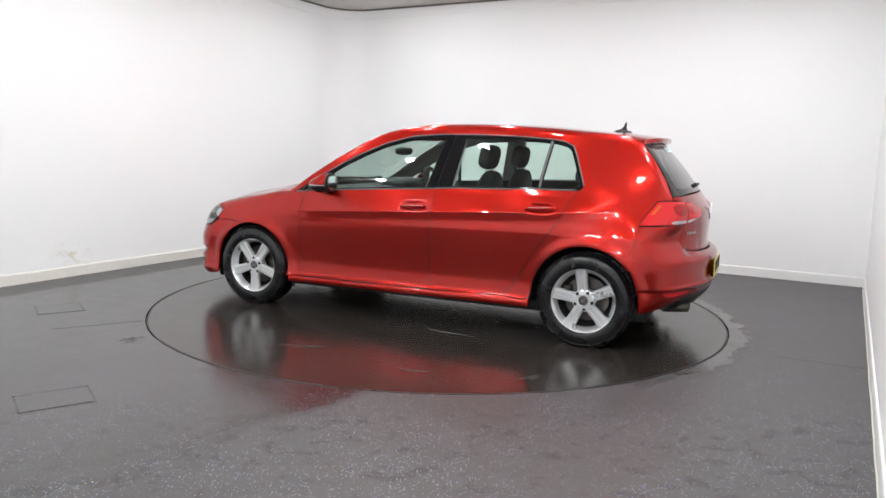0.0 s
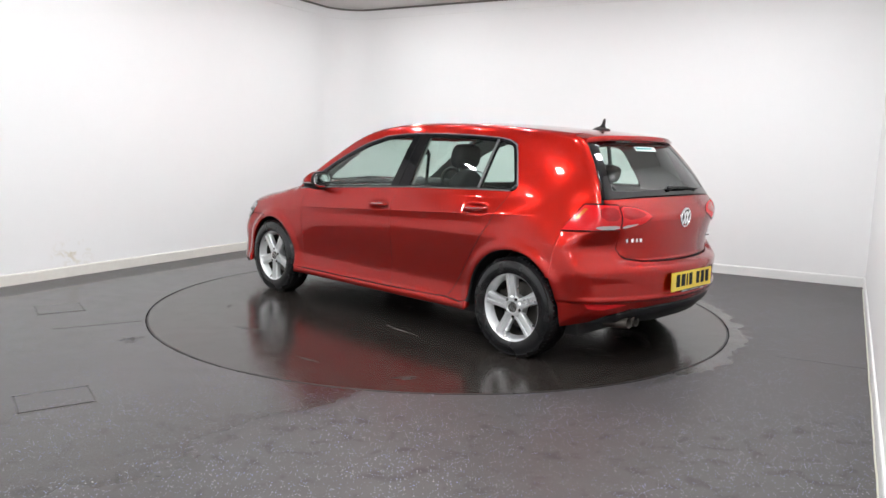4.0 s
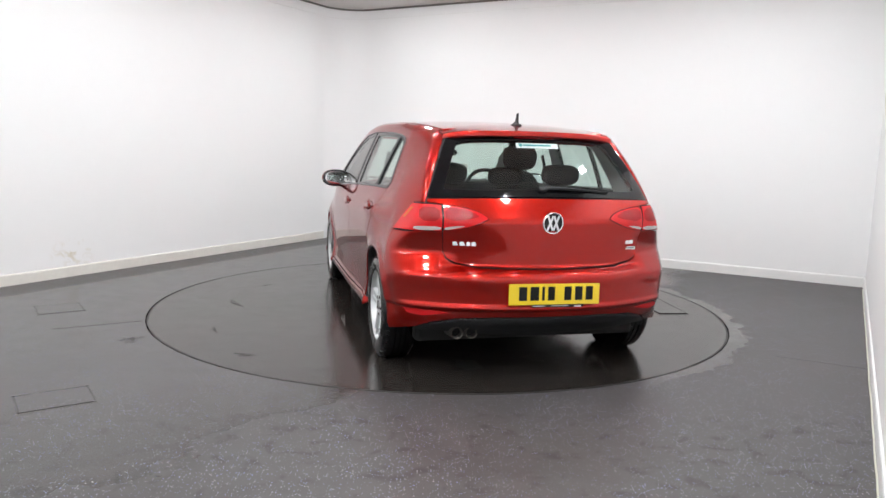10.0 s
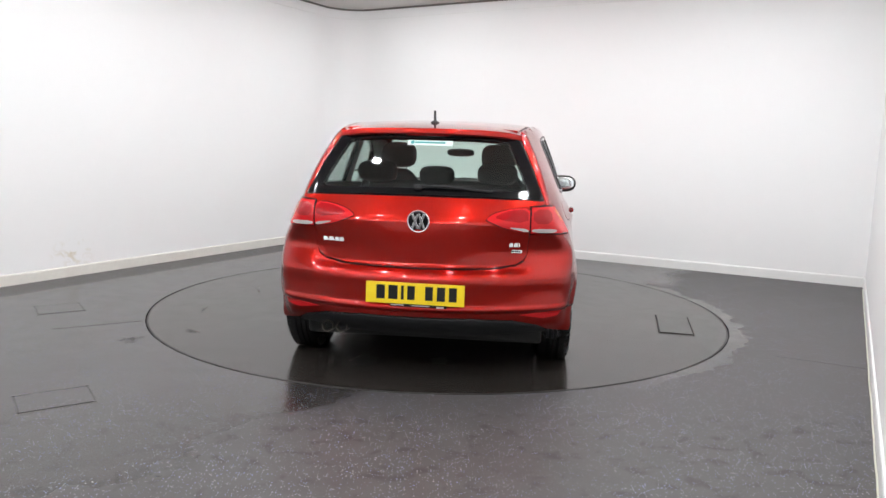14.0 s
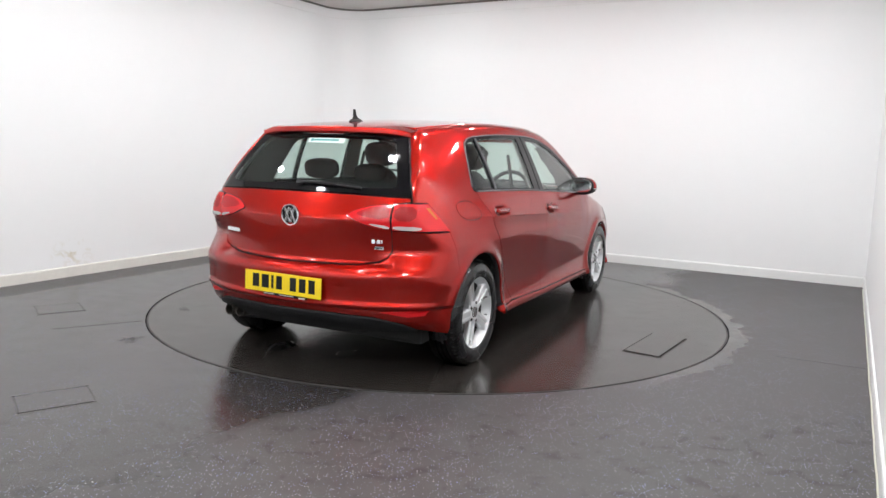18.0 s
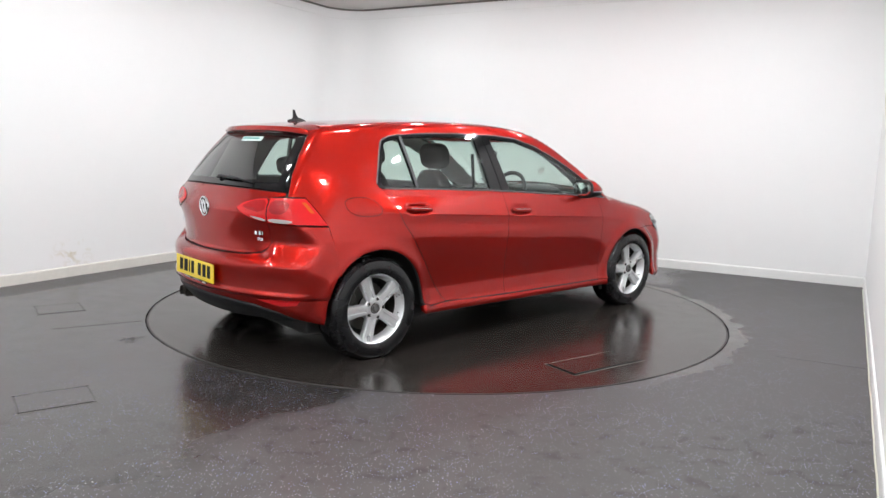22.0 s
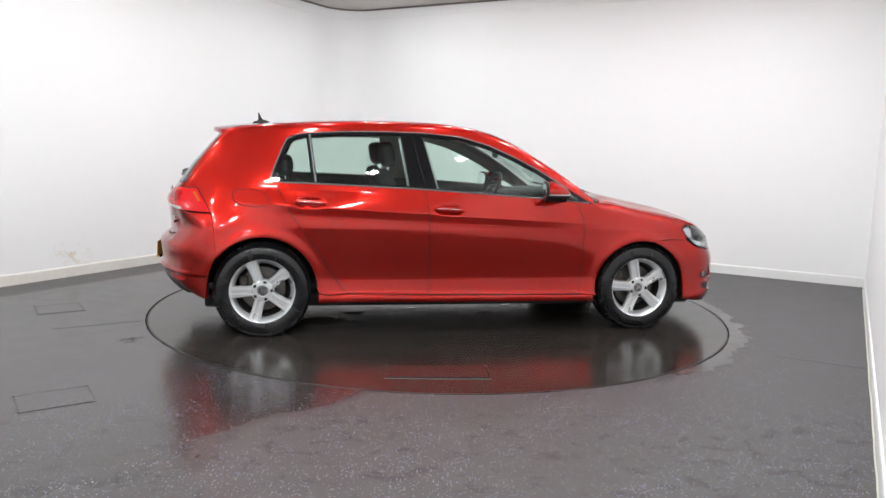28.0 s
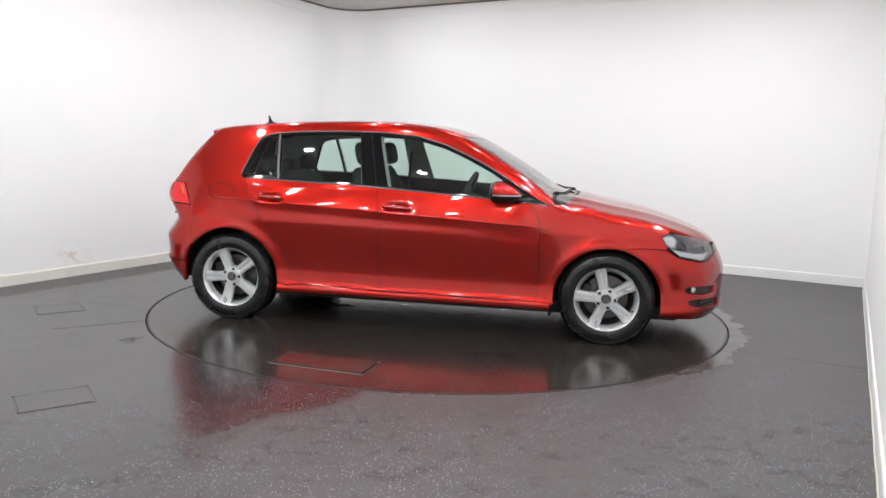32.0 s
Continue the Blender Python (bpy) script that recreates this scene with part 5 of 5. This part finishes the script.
    part("sticker_mark", lathe([(0, 0.001), (0.012, 0.001), (0.012, 0)], 16, pose(-0.001, 0.10, 0.002, 0, 0, 90)), TEAL, st)
    part("sticker_bar", box(0.001, 0.17, 0.012, (-0.0016, 0.0, 0.002)), TEAL, st)
    # exhaust
    for y in (0.502, 0.422):
        e = part("exhaust_tip", lathe([(0.028, 0.0), (0.031, 0.002), (0.032, 0.0), (0.032, -0.16), (0.028, -0.16)], 28, pose(-1.935, y, 0.262, 0, 0, 90) @ pose(0, 0, 0, 6), closed=True), STEEL, car, "steel exhaust tailpipe", smooth=True)
        part("pipe_inside", lathe([(0, -0.05), (0.029, -0.05), (0.029, -0.06), (0, -0.06)], 20, pose(-1.935, y, 0.262, 0, 0, 90)), GAP, e)
    # aerial on the roof
    z0 = onto("top", [(-1.36, 0.0)])[0][2]
    fin = [(-0.055, 0.0), (0.055, 0.0), (0.030, 0.012), (-0.005, 0.020), (-0.020, 0.035), (-0.034, 0.066), (-0.042, 0.068), (-0.040, 0.02)]
    ae = part("roof_aerial", blob(0.13, 0.050, 0.034, 2.3, (-1.36, 0, z0 + 0.002)), BLACK_PLASTIC, car, "short black roof aerial", smooth=True)
    part("aerial_spike", slab([(x * 1.0, z) for x, z in fin], 0.012, m=pose(-1.345, -0.006, z0 + 0.008, 0, 2, 0)), BLACK_PLASTIC, ae)


def front_fittings(car):
    # front fog lamp lens and windscreen wipers
    for s in (1, -1):
        p = onto("wrap_front", [wrap_f(1.86, 0.72, 0.39)])[0]
        part("fog_lamp", blob(0.02, 0.045, 0.04, 3, (p[0] - 0.012, s * (p[1] - 0.012), 0.393), (0, 0, s * 40)), CLEAR_LENS, car, "small front fog lamp", smooth=True)
        for i in range(3):
            q = [onto("wrap_front", [wrap_f(1.93, 0.72, 0.28 + 0.024 * i)])[0], onto("wrap_front", [wrap_f(2.04, 0.52, 0.28 + 0.024 * i)])[0]]
            part("vent_slat", tube([(a - 0.010, s * b, c) for a, b, c in q], 0.005), BLACK_GLOSS, car)
    for y0, y1 in ((-0.55, 0.05), (0.0, 0.55)):
        pts = []
        for k in range(7):
            y = y0 + (y1 - y0) * k / 6
            x = 1.065 - 0.14 * (y / 0.62) ** 2 - 0.02 * k / 6
            p = onto("top", [(x, y)])[0]
            pts.append((p[0], p[1], p[2] + 0.009))
        w = part("front_wiper", tube(pts, 0.007), BLACK_PLASTIC, car, "black windscreen wiper", smooth=True)
        part("wiper_pivot", blob(0.045, 0.05, 0.026, 2.4, pts[0]), BLACK_PLASTIC, w, smooth=True)


def seat(car, x, y, front, wide=0.46):
    back = blob(0.15, wide, 0.62 if front else 0.52, 3.4)
    for v in back.verts:
        v.co.y *= 1 - (0.42 if front else 0.06) * max(0.0, v.co.z) / 0.31
    bmesh.ops.transform(back, matrix=pose(x, y, 0.80, 0, -14 if front else -20, 0), verts=back.verts)
    s = part("seat_back", back, FABRIC, car, "dark cloth seat backrest", smooth=True)
    part("seat_cushion", blob(0.48, wide, 0.17, 3.4, (x + 0.27, y, 0.50), (0, -6, 0)), FABRIC, s, smooth=True)
    return s


def headrest(car, x, y, z, w, h, posts=True):
    r = part("headrest", blob(0.11, w, h, 3.2, (x, y, z), (0, -12, 0)), FABRIC, car, "dark cloth headrest", smooth=True)
    if posts:
        for d in (-0.055, 0.055):
            part("headrest_post", tube([(x + 0.02, y + d, z - h / 2 - 0.09), (x, y + d, z - h / 2 + 0.03)], 0.006), CHROME, r)


def cabin(car):
    """What shows through the glass: trims, seats, dashboard, wheel."""
    floor_tray = box(2.75, 1.30, 0.05, (-0.35, 0, 0.30), bevel=0.01)
    part("cabin_floor", floor_tray, TRIM, car, "dark cabin floor")
    low = [(0.90, 0.925), (0.45, 0.960), (-0.02, 0.985), (-0.36, 0.998), (-0.97, 1.015), (-1.62, 1.01), (-1.62, 0.70), (-0.85, 0.66), (-0.85, 0.33), (0.9, 0.33)]
    panel("door_lining", "side", low, TRIM, car, "dark door and side lining", mirror=True, lift=-0.032, depth=0, gap=0, cell=0.06)
    rail = [(0.94, 0.93)] + [(x + 0.03, z - 0.01) for x, z in view_to_side("front", SCREEN)[1:-1]] + [(0.22, 1.37), (-0.4, 1.40), (-1.2, 1.37), (-1.55, 1.30), (-1.66, 1.0)] + [(-1.26, 1.0)] + [(x, z - 0.012) for x, z in DLO_TOP] + [(0.86, 0.93)]
    panel("pillar_lining", "side", rail, HEADLINER, car, "grey pillar and roof rail lining", mirror=True, lift=-0.035, depth=0, gap=0, cell=0.04)
    panel("pillar_lining", "side", [(-0.42, 1.36), (-0.26, 1.36), (-0.15, 0.96), (-0.37, 0.96)], HEADLINER, car, "grey centre pillar lining", mirror=True, lift=-0.03, depth=0, gap=0, cell=0.05)
    panel("headlining", "top", [(0.26, 0.54), (-1.45, 0.47), (-1.45, -0.47), (0.26, -0.54)], HEADLINER, car, "pale grey headlining", lift=-0.03, depth=0, gap=0, cell=0.06)
    panel("gate_lining", "rear", [(0.56, 1.0), (0.5, 0.62), (-0.5, 0.62), (-0.56, 1.0)], TRIM, car, "dark tailgate lining", lift=-0.06, depth=0, gap=0, cell=0.06)
    part("parcel_shelf", box(0.42, 1.16, 0.025, (-1.50, 0, 0.955), bevel=0.008), TRIM, car, "dark parcel shelf behind the rear seat")
    bm = box(0.50, 1.42, 0.26, (0.80, 0, 0.80), bevel=0.07, seg=3)
    blob(0.30, 0.42, 0.13, 3, (0.62, -0.36, 0.93), bm=bm)
    dash = part("dashboard", bm, TRIM, car, "dark dashboard with instrument hood", smooth=True)
    part("centre_console", box(0.7, 0.18, 0.30, (0.35, 0, 0.50), bevel=0.03), TRIM, dash)
    # steering wheel, right-hand drive
    st = part("steering_wheel", lathe([(0.168 + 0.016 * math.cos(a), 0.016 * math.sin(a)) for a in [2 * math.pi * i / 10 for i in range(10)]], 40, closed=True), TRIM, car, "black steering wheel", smooth=True)
    st.matrix_basis = pose(0.30, -0.36, 0.93, 0, 0, 90) @ pose(0, 0, 0, 24)
    bm = blob(0.14, 0.05, 0.12, 2.6)
    box(0.32, 0.02, 0.035, (0, 0, 0.0), bevel=0.006, bm=bm)
    box(0.04, 0.02, 0.16, (0, 0, -0.08), bevel=0.006, bm=bm)
    part("steering_hub", bm, TRIM, st)
    part("steering_column", tube([(0, -0.02, 0), (0, -0.26, 0)], 0.035), TRIM, st)
    for y in (0.365, -0.365):
        seat(car, -0.43, y, True)
        headrest(car, -0.47, y, 1.20, 0.255, 0.18)
    seat(car, -1.10, 0, False, 1.24)
    for y, z, w, h in ((0.38, 1.10, 0.25, 0.13), (0, 1.085, 0.22, 0.11), (-0.38, 1.10, 0.25, 0.13)):
        headrest(car, -1.19, y, z, w, h)
    rm = part("rear_view_mirror", blob(0.035, 0.235, 0.065, 3, (0.43, -0.01, 1.225), (0, -8, -8)), TRIM, car, "black interior mirror on the windscreen", smooth=True)
    part("mirror_stalk", tube([(0.435, 0, 1.235), (0.45, 0, 1.258)], 0.010), TRIM, rm)
    p = onto("front", [(-0.30, 1.10)])[0]
    disc = part("screen_sticker", lathe([(0, 0.001), (0.034, 0.001), (0.034, 0)], 20), CLEAR_LENS, car, "small round paper disc on the windscreen")
    disc.matrix_basis = pose(p[0] - 0.012, -0.30, 1.10, 0, 0, 90) @ pose(0, 0, 0, 30)
    # belts and their guides by the centre pillars
    for s in (1, -1):
        part("seat_belt", tube([(-0.33, s * 0.60, 1.22), (-0.36, s * 0.66, 0.95), (-0.36, s * 0.68, 0.5)], 0.012), GAP, car, "dark seat belt by the centre pillar")


def underside(car):
    bm = box(3.5, 1.36, 0.09, (0.05, 0, 0.205), bevel=0.02)
    for y in (0.70, -0.70):
        box(1.80, 0.10, 0.05, (0.0, y * 0.93, 0.205), bevel=0.015, bm=bm)
    box(0.8, 0.9, 0.05, (-1.45, 0, 0.29), bm=bm)
    part("underbody", bm, UNDER, car, "dark underbody panels")
    for x in (HX, -HX):
        for s in (1, -1):
            bm = bmesh.new()
            n, r = 20, 0.375
            ys = (s * 0.80, s * 0.56)
            a = [[bm.verts.new((x + r * math.cos(math.pi * (i / n) * 1.06 - 0.09), y, HZ + r * math.sin(math.pi * (i / n) * 1.06 - 0.09))) for i in range(n + 1)] for y in ys]
            for i in range(n):
                bm.faces.new((a[0][i], a[0][i + 1], a[1][i + 1], a[1][i]))
            bm.faces.new(a[1])
            part("wheel_arch_liner", bm, GAP, car, "black wheel arch liner")
            part("mud_edge", tube([(x - 0.36, s * 0.80, 0.26), (x - 0.365, s * 0.82, 0.17)], 0.012), GAP, car) if x > 0 else None
    part("rear_axle", tube([(-HX, -0.6, 0.28), (-HX, 0.6, 0.28)], 0.04), UNDER, car, "dark rear axle beam")
    part("silencer", blob(0.22, 0.60, 0.15, 3, (-1.72, -0.05, 0.30)), UNDER, car, "dark rear silencer box", smooth=True)
    part("engine_bay", box(0.84, 1.1, 0.42, (1.40, 0, 0.46), bevel=0.05), GAP, car, "dark engine bay mass")


CAR = car_empty()
bodywork(CAR)
glazing(CAR)
for x, y, spin in ((HX, 0.846, 180), (-HX, 0.840, -8), (HX, -0.846, -14), (-HX, -0.840, -21)):
    wheel(CAR, x, y, spin)
for s in (1, -1):
    mirror_of_door(CAR, s)
    for hx, hz in HANDLES:
        handle(CAR, hx, hz, s)
rear_fittings(CAR)
front_fittings(CAR)
cabin(CAR)
underside(CAR)


# ---- movement: the deck turns with the car on it ----
CAR_AT = Vector((-0.0355, -0.1023, 0))


def deck_angle(t):
    return 156.381 - 5.1843 * t - 0.002 * (t - 16) ** 2


def motions():
    rows = [(float(t), pose(0, 0, 0, 0, 0, deck_angle(t))) for t in range(0, 33, 2)]
    walk(DECK, rows)
    walk(CAR, [(t, m @ Matrix.Translation(CAR_AT) @ pose(0, 0, 0, 0.015, 0.282, 0)) for t, m in rows])


motions()
